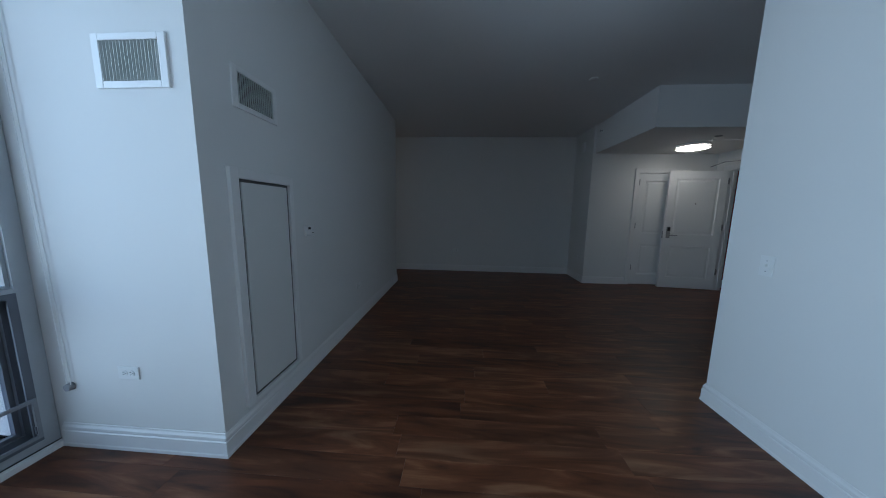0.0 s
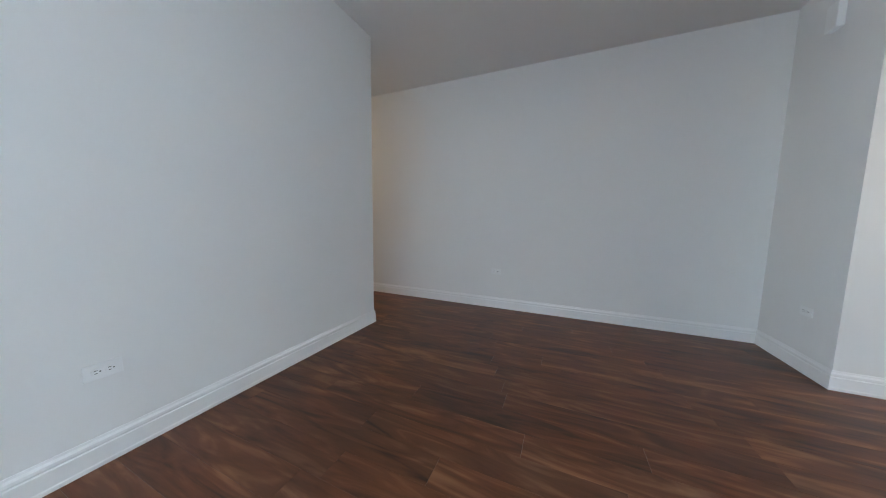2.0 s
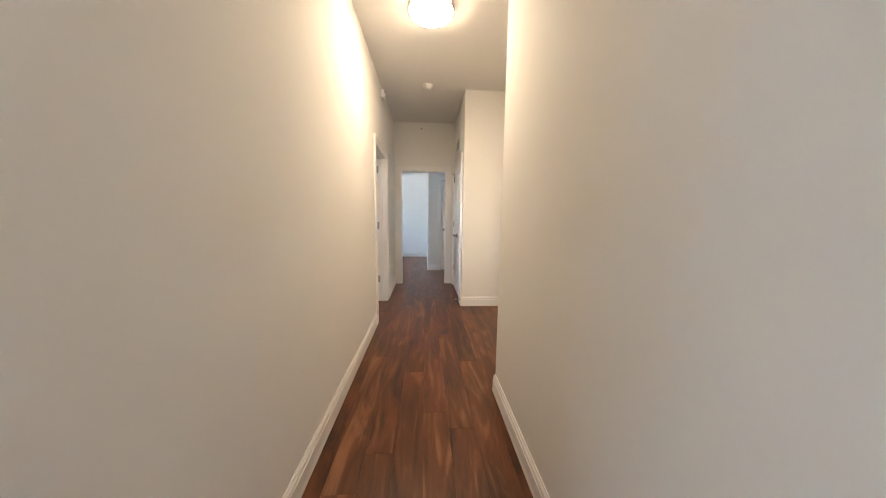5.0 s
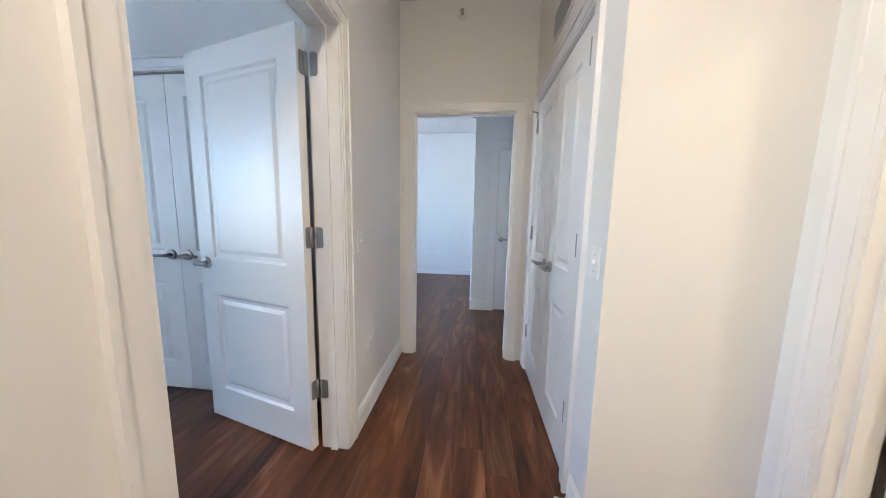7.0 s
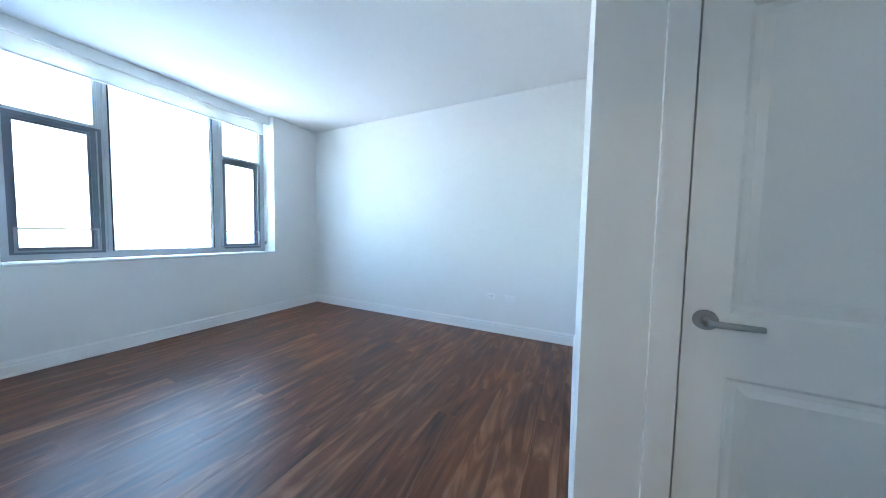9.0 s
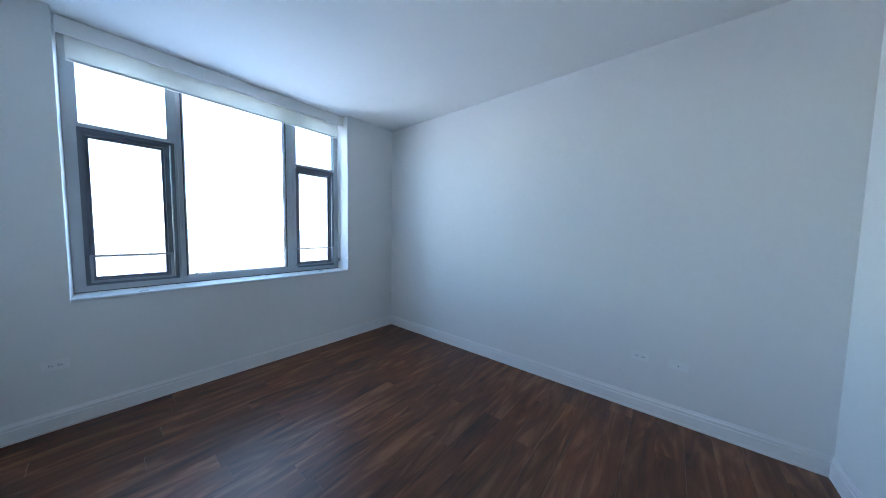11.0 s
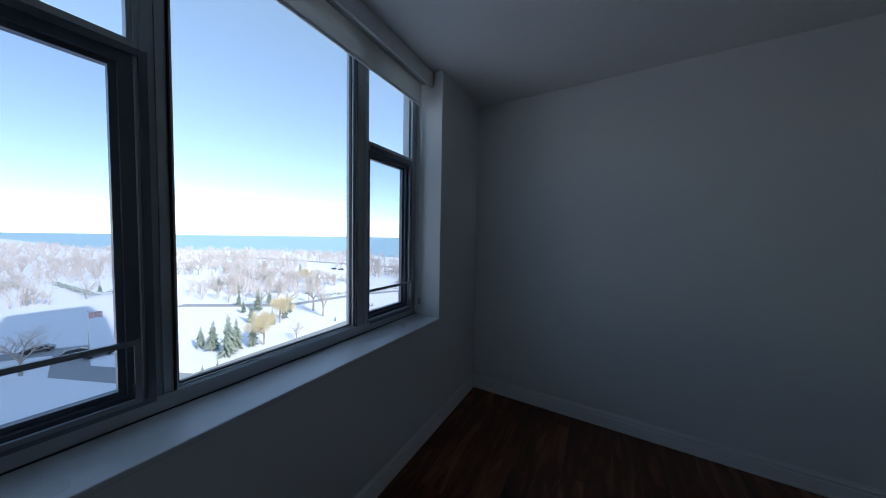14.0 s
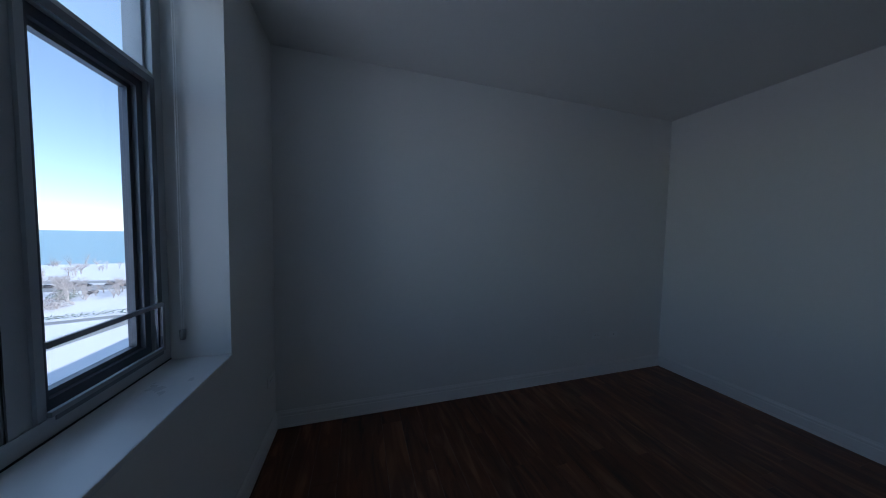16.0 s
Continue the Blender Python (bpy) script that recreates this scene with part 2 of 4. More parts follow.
# ---- builders ----
def add_box(bm, x0, x1, y0, y1, z0, z1, bevel=0.0):
    v = [bm.verts.new((x, y, z)) for x in (x0, x1) for y in (y0, y1) for z in (z0, z1)]
    f = [bm.faces.new([v[i] for i in q]) for q in ((0, 1, 3, 2), (4, 6, 7, 5), (0, 4, 5, 1), (2, 3, 7, 6), (0, 2, 6, 4), (1, 5, 7, 3))]
    if bevel:
        edges = list({e for q in f for e in q.edges})
        bmesh.ops.bevel(bm, geom=edges, offset=bevel, segments=2, profile=0.6, affect="EDGES")
    return bm


def add_cyl(bm, a, b, r0, r1=None, n=16, caps=True):
    """A round bar from a to b, tapered where r1 is given."""
    a, b = Vector(a), Vector(b)
    r1 = r0 if r1 is None else r1
    turn = (b - a).to_track_quat("Z", "Y")
    rings = []
    for c, r in ((a, r0), (b, r1)):
        rings.append([bm.verts.new(c + turn @ Vector((r * math.cos(i * math.tau / n), r * math.sin(i * math.tau / n), 0))) for i in range(n)])
    for i in range(n):
        f = bm.faces.new((rings[0][i], rings[0][(i + 1) % n], rings[1][(i + 1) % n], rings[1][i]))
        f.smooth = n > 6
    if caps:
        bm.faces.new(rings[0][::-1])
        bm.faces.new(rings[1])
    return bm


def add_lathe(bm, profile, n=40, centre=(0, 0, 0)):
    """Turn a profile of (radius, height) about z."""
    rings = []
    for r, z in profile:
        if r < 1e-6:
            rings.append([bm.verts.new((centre[0], centre[1], centre[2] + z))])
        else:
            rings.append([bm.verts.new((centre[0] + r * math.cos(i * math.tau / n), centre[1] + r * math.sin(i * math.tau / n), centre[2] + z)) for i in range(n)])
    for p, q in zip(rings, rings[1:]):
        for i in range(n):
            j = (i + 1) % n
            if len(p) == 1 and len(q) == 1:
                continue
            quad = (p[0], q[j], q[i]) if len(p) == 1 else (p[i], p[j], q[0]) if len(q) == 1 else (p[i], p[j], q[j], q[i])
            bm.faces.new(quad).smooth = True
    return bm


def prism(bm, pts, z0, z1):
    lo, hi = [bm.verts.new((x, y, z0)) for x, y in pts], [bm.verts.new((x, y, z1)) for x, y in pts]
    for i in range(len(pts)):
        j = (i + 1) % len(pts)
        bm.faces.new((lo[i], lo[j], hi[j], hi[i]))
    bm.faces.new(lo[::-1])
    bm.faces.new(hi)
    return bm


def mesh_of(name, bm, material):
    bmesh.ops.recalc_face_normals(bm, faces=bm.faces)
    me = bpy.data.meshes.new(name)
    bm.to_mesh(me)
    bm.free()
    me.materials.append(material)
    return me


def part(name, bm, material, parent=None, label=""):
    ob = new(name, mesh_of(name, bm, material))
    ob.parent = parent
    return tagged(ob, label)


def thing(name, m, label, category, group="", kind=""):
    ob = new(name)
    ob.matrix_world = m
    ob.empty_display_size = 0.1
    return tagged(ob, label, category, group, kind)


def structure(name, bm, material, label, category="wall"):
    return tagged(part(name, bm, material), label, category, kind="structure")


def boxes(*rows):
    bm = bmesh.new()
    for r in rows:
        add_box(bm, *r)
    return bm


# ---- plan: faces of the walls ----
H = 2.86          # ceiling
XL, XR = -0.54, 0.526   # hall walls
YL = -5.103       # long wall of the living room
PX = -4.312      # face of the pier beside the living window
YJ, XE = -8.615, -0.245  # jog and entry closet wall
YE = -10.735      # entry wall
XB = 1.10         # bathroom wall in the recess
WX, WY, RX = -3.967, 3.40, 0.080   # bedroom window wall, far wall, right wall
CY = 1.255        # closet front in the bedroom
DH = 2.05         # door openings
T = 0.13
TN = 0.095       # bedroom door wall
B = -0.03

structure("wall_living_long", boxes((PX, XL, YL, YL + T, B, H)), WALL, "white painted wall along the empty living room")
structure("wall_living_pier", boxes((PX, PX + 0.3, YL + T, -3.98, B, H)), WALL, "white painted pier beside the tall window")
structure("wall_hall_left", boxes((XL - T, XL, YL + T, -1.845, B, H), (XL - T, XL, -1.845, -1.03, DH, H), (XL - T, XL, -1.03, 0, B, H)), WALL, "warm white painted wall of the hallway")
structure("wall_hall_right", boxes((XR, XR + T, YJ - T, -3.205, B, H), (XR + T, XB, -3.205 - T, -3.205, B, H)), WALL, "white painted wall between living room and hallway")
structure("wall_bathroom_door", boxes((XB, XB + T, -3.205 - T, -2.31, B, H), (XB, XB + T, -2.31, -1.445, DH, H), (XB, XB + T, -1.445, -1.31, B, H)), WALL, "white painted wall with the bathroom doorway")
structure("wall_recess", boxes((XR, XB + T, -1.31, -1.31 + T, B, H), (XR, XR + T, -1.31 + T, -1.078, B, H), (XR, XR + T, -1.078, -0.12, DH + 0.01, H), (XR, XR + T, -0.12, 0, B, H)), WALL, "white painted hallway wall with linen closet doors")
structure("wall_bedroom_near", boxes((-4.29, -0.43, 0, TN, B, H), (-0.43, 0.40, 0, TN, DH, H), (0.40, 1.75, 0, TN, B, H)), WALL, "white painted wall with the bedroom doorway")
structure("wall_bedroom_window", boxes((-4.29, WX, TN, 0.512, B, H), (-4.29, WX, 2.672, WY, B, H), (-4.29, WX, 0.512, 2.672, B, 0.876), (-4.29, -4.19, 0.512, 2.672, 2.83, H)), WALL, "white painted wall under and beside the bedroom window")
structure("wall_bedroom_far", boxes((-4.29, RX + T, WY, WY + T, B, H)), WALL, "white painted bare bedroom wall")
structure("wall_bedroom_right", boxes((RX, RX + T, CY, WY, B, H)), WALL, "white painted bare bedroom wall")
structure("wall_closet_front", boxes((RX + T, 0.357, CY, CY + T, B, H), (0.357, 1.172, CY, CY + T, DH + 0.01, H), (1.172, 1.75, CY, CY + T, B, H)), WALL, "white painted wall with the bedroom closet door")
structure("wall_bedroom_alcove", boxes((1.62, 1.75, TN, CY, B, H)), WALL, "white painted end wall of the bedroom alcove")
structure("wall_second_bedroom_closet", boxes((-4.16, -2.58, -0.72, -0.60, B, H), (-2.58, -1.02, -0.72, -0.60, DH + 0.01, H), (-1.02, XL - T, -0.72, -0.60, B, H)), WALL, "white painted wall round double closet doors")
structure("wall_second_bedroom_outer", boxes((-4.29, -4.16, -3.98, -3.15, B, H), (-4.29, -4.16, -1.95, 0, B, H), (-4.29, -4.16, -3.15, -1.95, B, 0.9), (-4.29, -4.16, -3.15, -1.95, 2.25, H)), WALL, "white painted outer wall of the second bedroom")
structure("wall_jog", boxes((XE, XR, YJ - T, YJ, B, H)), WALL, "white painted short wall of the jog")
structure("wall_entry_closet", boxes((XE, XE + T, -9.445, YJ - T, B, H), (XE, XE + T, -10.24, -9.445, DH, H), (XE, XE + T, YE - T, -10.24, B, H)), WALL, "white painted entry wall with a closet door")
structure("wall_entry", boxes((-0.47, XE, YE - T, YE, B, H), (-1.38, -0.47, YE - T, YE, DH + 0.02, H)), WALL, "white painted wall over the apartment's entry door")
structure("wall_entry_column", prism(bmesh.new(), [(-1.38, YE - T), (-1.38, YE), (-1.845, -10.055), (-2.0, -10.055), (-2.30, -10.48), (-2.30, YE - T)], B, H), WALL, "white painted corner pier beside the entry", "wall")
structure("wall_living_right", boxes((-7.6, -3.61, -8.18, -8.05, B, H)), WALL, "white painted wall lit by the windows")
structure("wall_living_back", boxes((-7.73, -7.6, -10.9, -3.98, B, H)), WALL, "white painted back wall of the living room")
structure("wall_kitchen", boxes((-7.6, -2.30, YE - T, YE, B, H)), WALL, "white painted kitchen wall")
structure("wall_living_window", boxes((-7.6, -7.35, -4.17, -3.98, B, H), (-7.35, PX, -4.17, -3.98, 2.74, H), (-7.35, PX, -4.17, -3.98, B, 0.03)), WALL, "white painted wall round the tall living room window")
structure("wall_bathroom", boxes((XB + T, 3.3, -1.30, -1.18, B, H), (3.3, 3.42, -3.45, -1.18, B, H), (XB + T, 3.3, -3.45, -3.335, B, H)), WALL, "cream-lit white bathroom wall")
# Unseen walls added so that no sky light leaks into the closets.
structure("wall_unseen_closets", boxes((3.3, 3.42, -1.18, WY + T, B, H), (RX + T, 3.3, WY, WY + T, B, H), (0.60, 0.73, YE - T, YJ - T, B, H), (XE + T, 0.60, YE - T, YE - T + 0.13, B, H)), WALL, "plain unseen wall added behind the closets against sky light")
structure("ceiling", boxes((-7.73, 3.42, -10.9, -3.98, H, H + 0.25), (-4.29, 3.42, -3.98, WY + T, H, H + 0.25)), CEIL, "plain white painted ceiling", "ceiling")
structure("ceiling_soffit", boxes((-1.80, XE, YE, -8.655, 2.372, H - 0.003)), CEIL, "white dropped soffit over the entry", "ceiling")
structure("floor_bathroom", boxes((XB + T, 3.3, -3.335, -1.30, -0.05, 0.002)), TILE, "beige bathroom floor", "floor")
structure("threshold", boxes((XB + 0.02, XB + T, -2.31, -1.445, -0.02, 0.012)), MARBLE, "pale marble bathroom threshold", "threshold")


def sweep(pts, profile):
    """A moulding along a plan line, the room on the line's left, with mitred corners."""
    bm = bmesh.new()
    pts = [Vector(p) for p in pts]
    rows = []
    for i, p in enumerate(pts):
        ns = []
        for a, b in ((i - 1, i), (i, i + 1)):
            if 0 <= a and b < len(pts):
                d = (pts[b] - pts[a]).normalized()
                ns.append(Vector((-d.y, d.x)))
        n = ns[0] if len(ns) == 1 else (ns[0] + ns[1]) / (1 + ns[0].dot(ns[1]))
        rows.append([bm.verts.new((p.x + n.x * o, p.y + n.y * o, z)) for o, z in profile])
    for a, b in zip(rows, rows[1:]):
        for i in range(len(profile)):
            j = (i + 1) % len(profile)
            bm.faces.new((a[i], a[j], b[j], b[i]))
    bm.faces.new(rows[0])
    bm.faces.new(rows[-1][::-1])
    return bm


SKIRT = [(0, -0.01), (0.017, -0.01), (0.017, 0.016), (0.0145, 0.022), (0.0145, 0.088), (0.010, 0.093), (0.012, 0.100), (0.012, 0.112), (0.006, 0.122), (0.004, 0.132), (0, 0.132)]
for line in (
    [(XL, -1.925), (XL, YL), (PX, YL), (PX, -4.17)],
    [(XL, 0), (XL, -0.95)],
    [(XE, -9.365), (XE, YJ), (XR, YJ), (XR, -3.205), (XB, -3.205), (XB, -2.39)],
    [(XB, -1.31), (XR, -1.31), (XR, -1.176)],
    [(WX, WY), (WX, TN), (-0.52, TN)],
    [(0.282, CY), (RX, CY), (RX, WY), (WX, WY)],
    [(-7.6, -8.05), (-3.61, -8.05), (-3.61, -8.18)],
    [(-2.0, -10.055), (-1.845, -10.055), (-1.42, YE + 0.05)],
    [(-0.935, -0.72), (XL - T, -0.72)],
):
    structure("baseboard", sweep(line, SKIRT), TRIM, "white painted moulded baseboard along the wall", "baseboard")


# ---- doors ----
def face_panel(bm, x0, x1, z0, z1, y, s):
    """A raised field in a moulded recess, on the face y of a leaf; s is the way out."""
    loops = []
    for inset, depth in ((0, 0), (0.012, 0.009), (0.03, 0.010), (0.052, 0.003)):
        loops.append([bm.verts.new((x, y - s * depth, z)) for x, z in ((x0 + inset, z0 + inset), (x1 - inset, z0 + inset), (x1 - inset, z1 - inset), (x0 + inset, z1 - inset))])
    for a, b in zip(loops, loops[1:]):
        for i in range(4):
            j = (i + 1) % 4
            bm.faces.new((a[i], a[j], b[j], b[i]))
    bm.faces.new(loops[-1])


def lever(bm, x, z, y, s, way):
    """Rosette and lever handle on the face y; the lever points to way."""
    add_cyl(bm, (x, y, z), (x, y + s * 0.010, z), 0.033, 0.031, 24)
    add_cyl(bm, (x, y + s * 0.010, z), (x, y + s * 0.052, z), 0.012, 0.011, 14)
    add_cyl(bm, (x - way * 0.012, y + s * 0.052, z), (x + way * 0.115, y + s * 0.055, z), 0.0105, 0.009, 14)


def round_plate(bm, x0, x1, y0, y1, z0, z1, outer):
    """A thin plate across x with its two corners on the side y = outer rounded."""
    r, pts = 0.012, []
    inner = y1 if outer == y0 else y0
    d = 1 if outer < inner else -1
    pts = [(inner, z0), (inner, z1)]
    for k in range(5):
        a = k * math.pi / 8
        pts.append((outer + d * (r - r * math.sin(a)), z1 - r + r * math.cos(a)))
    for k in range(5):
        a = k * math.pi / 8
        pts.append((outer + d * (r - r * math.cos(a)), z0 + r - r * math.sin(a)))
    lo, hi = [bm.verts.new((x0, y, z)) for y, z in pts], [bm.verts.new((x1, y, z)) for y, z in pts]
    for i in range(len(pts)):
        j = (i + 1) % len(pts)
        bm.faces.new((lo[i], lo[j], hi[j], hi[i]))
    bm.faces.new(lo[::-1])
    bm.faces.new(hi)


def hinge(parent, y, z, s):
    """Knuckle outside the face on side s of a leaf's hinge edge, and the plate let into the edge."""
    bm = bmesh.new()
    add_cyl(bm, (-0.002, y, z - 0.05), (-0.002, y, z + 0.05), 0.0092, n=14)
    for k in range(1, 5):
        add_cyl(bm, (-0.002, y, z - 0.05 + 0.02 * k - 0.0008), (-0.002, y, z - 0.05 + 0.02 * k + 0.0008), 0.0100, n=14)
    y0, y1 = sorted((y, y - s * 0.036))
    round_plate(bm, -0.002, 0.0006, y0, y1, z - 0.05, z + 0.05, y - s * 0.036)
    for dy, dz in ((0.016, 0.032), (0.028, 0), (0.016, -0.032)):
        add_cyl(bm, (-0.0035, y - s * dy, z + dz), (0, y - s * dy, z + dz), 0.0042, n=8)
    return part("hinge", bm, STEEL, parent, "satin nickel butt hinge with screws")


def leaf(parent, w, h, handle_sides=(1, -1), hinge_face=1, lever_on=True, m=None, t=0.042, mid=1.105):
    """A two-panel leaf: hinge edge at x = 0, free edge at x = w, faces at y = +-t/2."""
    bm = bmesh.new()
    s, z0 = 0.115, 0.012
    px, pz = (s, w - s), ((0.20, 0.76), (0.965, h - 0.125))
    zs = [z0, pz[0][0], pz[0][1], pz[1][0], pz[1][1], h]
    for side in (1, -1):
        y = side * t / 2
        for i in range(5):
            for x0, x1 in (((0, w),) if i % 2 == 0 else ((0, s), (w - s, w))):
                bm.faces.new([bm.verts.new((x, y, z)) for x, z in ((x0, zs[i]), (x1, zs[i]), (x1, zs[i + 1]), (x0, zs[i + 1]))])
    for x in (0, w):
        bm.faces.new([bm.verts.new((x, y, z)) for y, z in ((-t / 2, z0), (t / 2, z0), (t / 2, h), (-t / 2, h))])
    for z in (z0, h):
        bm.faces.new([bm.verts.new((x, y, z)) for x, y in ((0, -t / 2), (w, -t / 2), (w, t / 2), (0, t / 2))])
    bmesh.ops.remove_doubles(bm, verts=bm.verts, dist=0.0001)
    body = part("leaf", bm, DOORP, parent)
    if m is not None:
        body.matrix_local = m
    for z0, z1 in pz:
        pb = bmesh.new()
        for side in (1, -1):
            face_panel(pb, px[0], px[1], z0, z1, side * t / 2, side)
        part("panel", pb, DOORP, body)
    if lever_on:
        hb = bmesh.new()
        for side in handle_sides:
            lever(hb, w - 0.056, 0.938, side * t / 2, side, -1)
        part("handle", hb, STEEL, body, "satin nickel lever handle")
    for z in (0.33, mid, 1.88):
        hinge(body, hinge_face * (t / 2 + 0.005), z, hinge_face)
    return body


CASE = 0.080


def casing(bm, x0, x1, h, y, s):
    """Moulded trim round an opening from x0 to x1 on the wall face y; s is the way out."""
    for a, b, d0, d1 in ((0, 0.016, 0, 0.010), (0.016, 0.064, 0, 0.014), (0.064, CASE, 0, 0.021)):
        lo, hi = sorted((y + s * d0, y + s * d1))
        for side, e in ((-1, x0), (1, x1)):
            p, q = sorted((e + side * (a + 0.005), e + side * (b + 0.005)))
            add_box(bm, p, q, lo, hi, 0, h + b + 0.005)
        add_box(bm, x0 - a - 0.005, x1 + a + 0.005, lo, hi, h + a + 0.005, h + b + 0.005)


def doorway(name, m, w, h, depth, label, category="door", stop_y=None, sides=(1, -1)):
    """Frame of a doorway: opening from x = 0 to w, wall faces at y = 0 and y = depth."""
    d = thing(name, m, label, category, kind="structure")
    bm = bmesh.new()
    for s in sides:
        casing(bm, 0.016, w - 0.016, h - 0.016, 0 if s < 0 else depth, s)
    part("casing", bm, TRIM, d, "white moulded casing")
    jb = bmesh.new()
    add_box(jb, 0.0005, 0.016, -0.002, depth + 0.002, 0, h)
    add_box(jb, w - 0.016, w - 0.0005, -0.002, depth + 0.002, 0, h)
    add_box(jb, 0.016, w - 0.016, -0.002, depth + 0.002, h - 0.016, h - 0.0005)
    if stop_y is not None:
        add_box(jb, 0.016, 0.028, stop_y, stop_y + 0.035, 0, h - 0.016)
        add_box(jb, w - 0.028, w - 0.016, stop_y, stop_y + 0.035, 0, h - 0.016)
        add_box(jb, 0.028, w - 0.028, stop_y, stop_y + 0.035, h - 0.028, h - 0.016)
    part("jamb", jb, TRIM, d)
    return d


def jamb_plates(d, x, y, s, mid=1.105):
    """Hinge leaves let into the jamb face."""
    for z in (0.33, mid, 1.88):
        bm = bmesh.new()
        round_plate(bm, x, x + s * 0.002, y - 0.034, y, z - 0.05, z + 0.05, y - 0.034)
        for dy, dz in ((-0.012, 0.032), (-0.024, 0), (-0.012, -0.032)):
            add_cyl(bm, (x, y + dy, z + dz), (x + s * 0.0035, y + dy, z + dz), 0.0042, n=8)
        part("hinge_plate", bm, STEEL, d, "satin nickel hinge plate with screws")


# hall to bedroom, opened right back against the bedroom wall
d = doorway("door_1", pose(-0.43, 0, 0), 0.83, DH, TN, "white two-panel bedroom door standing wide open", stop_y=0.015)
leaf(d, 0.795, DH - 0.02, hinge_face=-1, m=pose(0.83 - 0.016, TN + 0.030, 0, 0, 0, 12), mid=1.082)
jamb_plates(d, 0.83 - 0.016, TN - 0.002, -1, 1.082)
bm = bmesh.new()
add_box(bm, 0.016, 0.0185, 0.058, 0.0955, 0.912, 0.972)
add_box(bm, 0.014, 0.019, 0.0955, 0.102, 0.922, 0.962)
strike = part("strike_plate", bm, STEEL, d, "nickel strike plate")
part("latch_hole", boxes((0.0183, 0.0192, 0.067, 0.081, 0.930, 0.954)), SLOT, strike, "latch hole with its shade in the colour")
# hall to the second bedroom
d = doorway("door_2", pose(XL, -1.845, 0, 0, 0, 90), 0.815, DH, T, "white two-panel door opened into the second bedroom", stop_y=0.05)
leaf(d, 0.765, DH - 0.02, hinge_face=-1, m=pose(0.815 - 0.018, T + 0.008, 0, 0, 0, 76) @ pose(0.018, 0.028, 0))
jamb_plates(d, 0.815 - 0.016, T, -1)
# bathroom
d = doorway("door_3", pose(XB + T, -2.31, 0, 0, 0, 90), 0.865, DH, T, "white two-panel door opened into the bathroom", stop_y=0.05)
leaf(d, 0.845, DH - 0.02, hinge_face=1, m=pose(0.865 - 0.022, -0.012, 0, 0, 0, -87) @ pose(0.004, -0.030, 0))
jamb_plates(d, 0.865 - 0.016, 0.034, -1)
# linen closet: a pair of leaves
d = doorway("door_4", pose(XR + T, -1.078, 0, 0, 0, 90), 0.958, DH + 0.01, T, "closed pair of narrow white closet doors", sides=(1,))
leaf(d, 0.458, DH - 0.02, handle_sides=(1,), hinge_face=1, m=pose(0.019, T - 0.023, 0))
leaf(d, 0.458, DH - 0.02, handle_sides=(-1,), hinge_face=-1, m=pose(0.958 - 0.019, T - 0.023, 0, 0, 0, 180))
# bedroom closet
d = doorway("door_5", pose(0.357, CY, 0), 0.815, DH + 0.01, T, "closed white two-panel bedroom closet door", sides=(-1,))
leaf(d, 0.771, DH - 0.015, handle_sides=(1,), hinge_face=-1, m=pose(0.815 - 0.02, 0.030, 0, 0, 0, 180))
# second bedroom closet
d = doorway("door_6", pose(-2.58, -0.72, 0), 1.56, DH + 0.01, 0.12, "closed pair of white closet doors", sides=(-1,))
leaf(d, 0.758, DH - 0.02, handle_sides=(-1,), hinge_face=-1, m=pose(0.02, 0.023, 0))
leaf(d, 0.758, DH - 0.02, handle_sides=(1,), hinge_face=1, m=pose(1.54, 0.023, 0, 0, 0, 180))
# entry closet
d = doorway("door_7", pose(XE + T, -10.24, 0, 0, 0, 90), 0.795, DH, T, "closed white two-panel entry closet door", sides=(1,))
leaf(d, 0.755, DH - 0.02, handle_sides=(-1,), hinge_face=-1, m=pose(0.795 - 0.02, T - 0.023, 0, 0, 0, 180))
# apartment entry
d = doorway("door_8", pose(-1.38, YE - T, 0), 0.91, DH + 0.02, T, "white entry door standing open with electronic lock", stop_y=0.03)
body = leaf(d, 0.87, DH, hinge_face=1, lever_on=False, m=pose(0.91 - 0.018, T + 0.006, 0, 0, 0, 83))

# fittings of the entry door
bm = bmesh.new()
add_box(bm, 0.87 - 0.098, 0.87 - 0.042, 0.021, 0.041, 0.90, 1.10, 0.008)
lock = part("lock_plate", bm, STEEL, body, "brushed electronic lock plate")
part("reader", add_box(bmesh.new(), 0.87 - 0.090, 0.87 - 0.050, 0.0405, 0.047, 1.025, 1.092, 0.005), GASKET_AND_SHADE, lock, "black card reader")
bm = bmesh.new()
lever(bm, 0.87 - 0.07, 0.955, 0.03, 1, -1)
lever(bm, 0.87 - 0.07, 0.955, -0.021, -1, -1)
part("handle", bm, STEEL, body, "nickel lever handle")
bm = bmesh.new()
add_cyl(bm, (0.435, 0.0205, 1.50), (0.435, 0.026, 1.50), 0.009, n=12)
part("peephole", bm, SLOT, body, "dark peephole")
bm = bmesh.new()
add_box(bm, 0.87, 0.8725, -0.012, 0.012, 0.90, 1.02)
part("latch_plate", bm, STEEL, body)
closer = thing("door_closer", pose(-0.95, YE + 0.03, DH + 0.085), "slim grey door closer arm over the open entry door", "door closer")
part("shoe", add_box(bmesh.new(), -0.03, 0.06, -0.028, 0.004, 0.01, 0.05, 0.004), STEEL, closer)
bm = bmesh.new()
add_cyl(bm, (0.015, 0.0, 0.03), (0.30, 0.20, 0.03), 0.007, n=8)
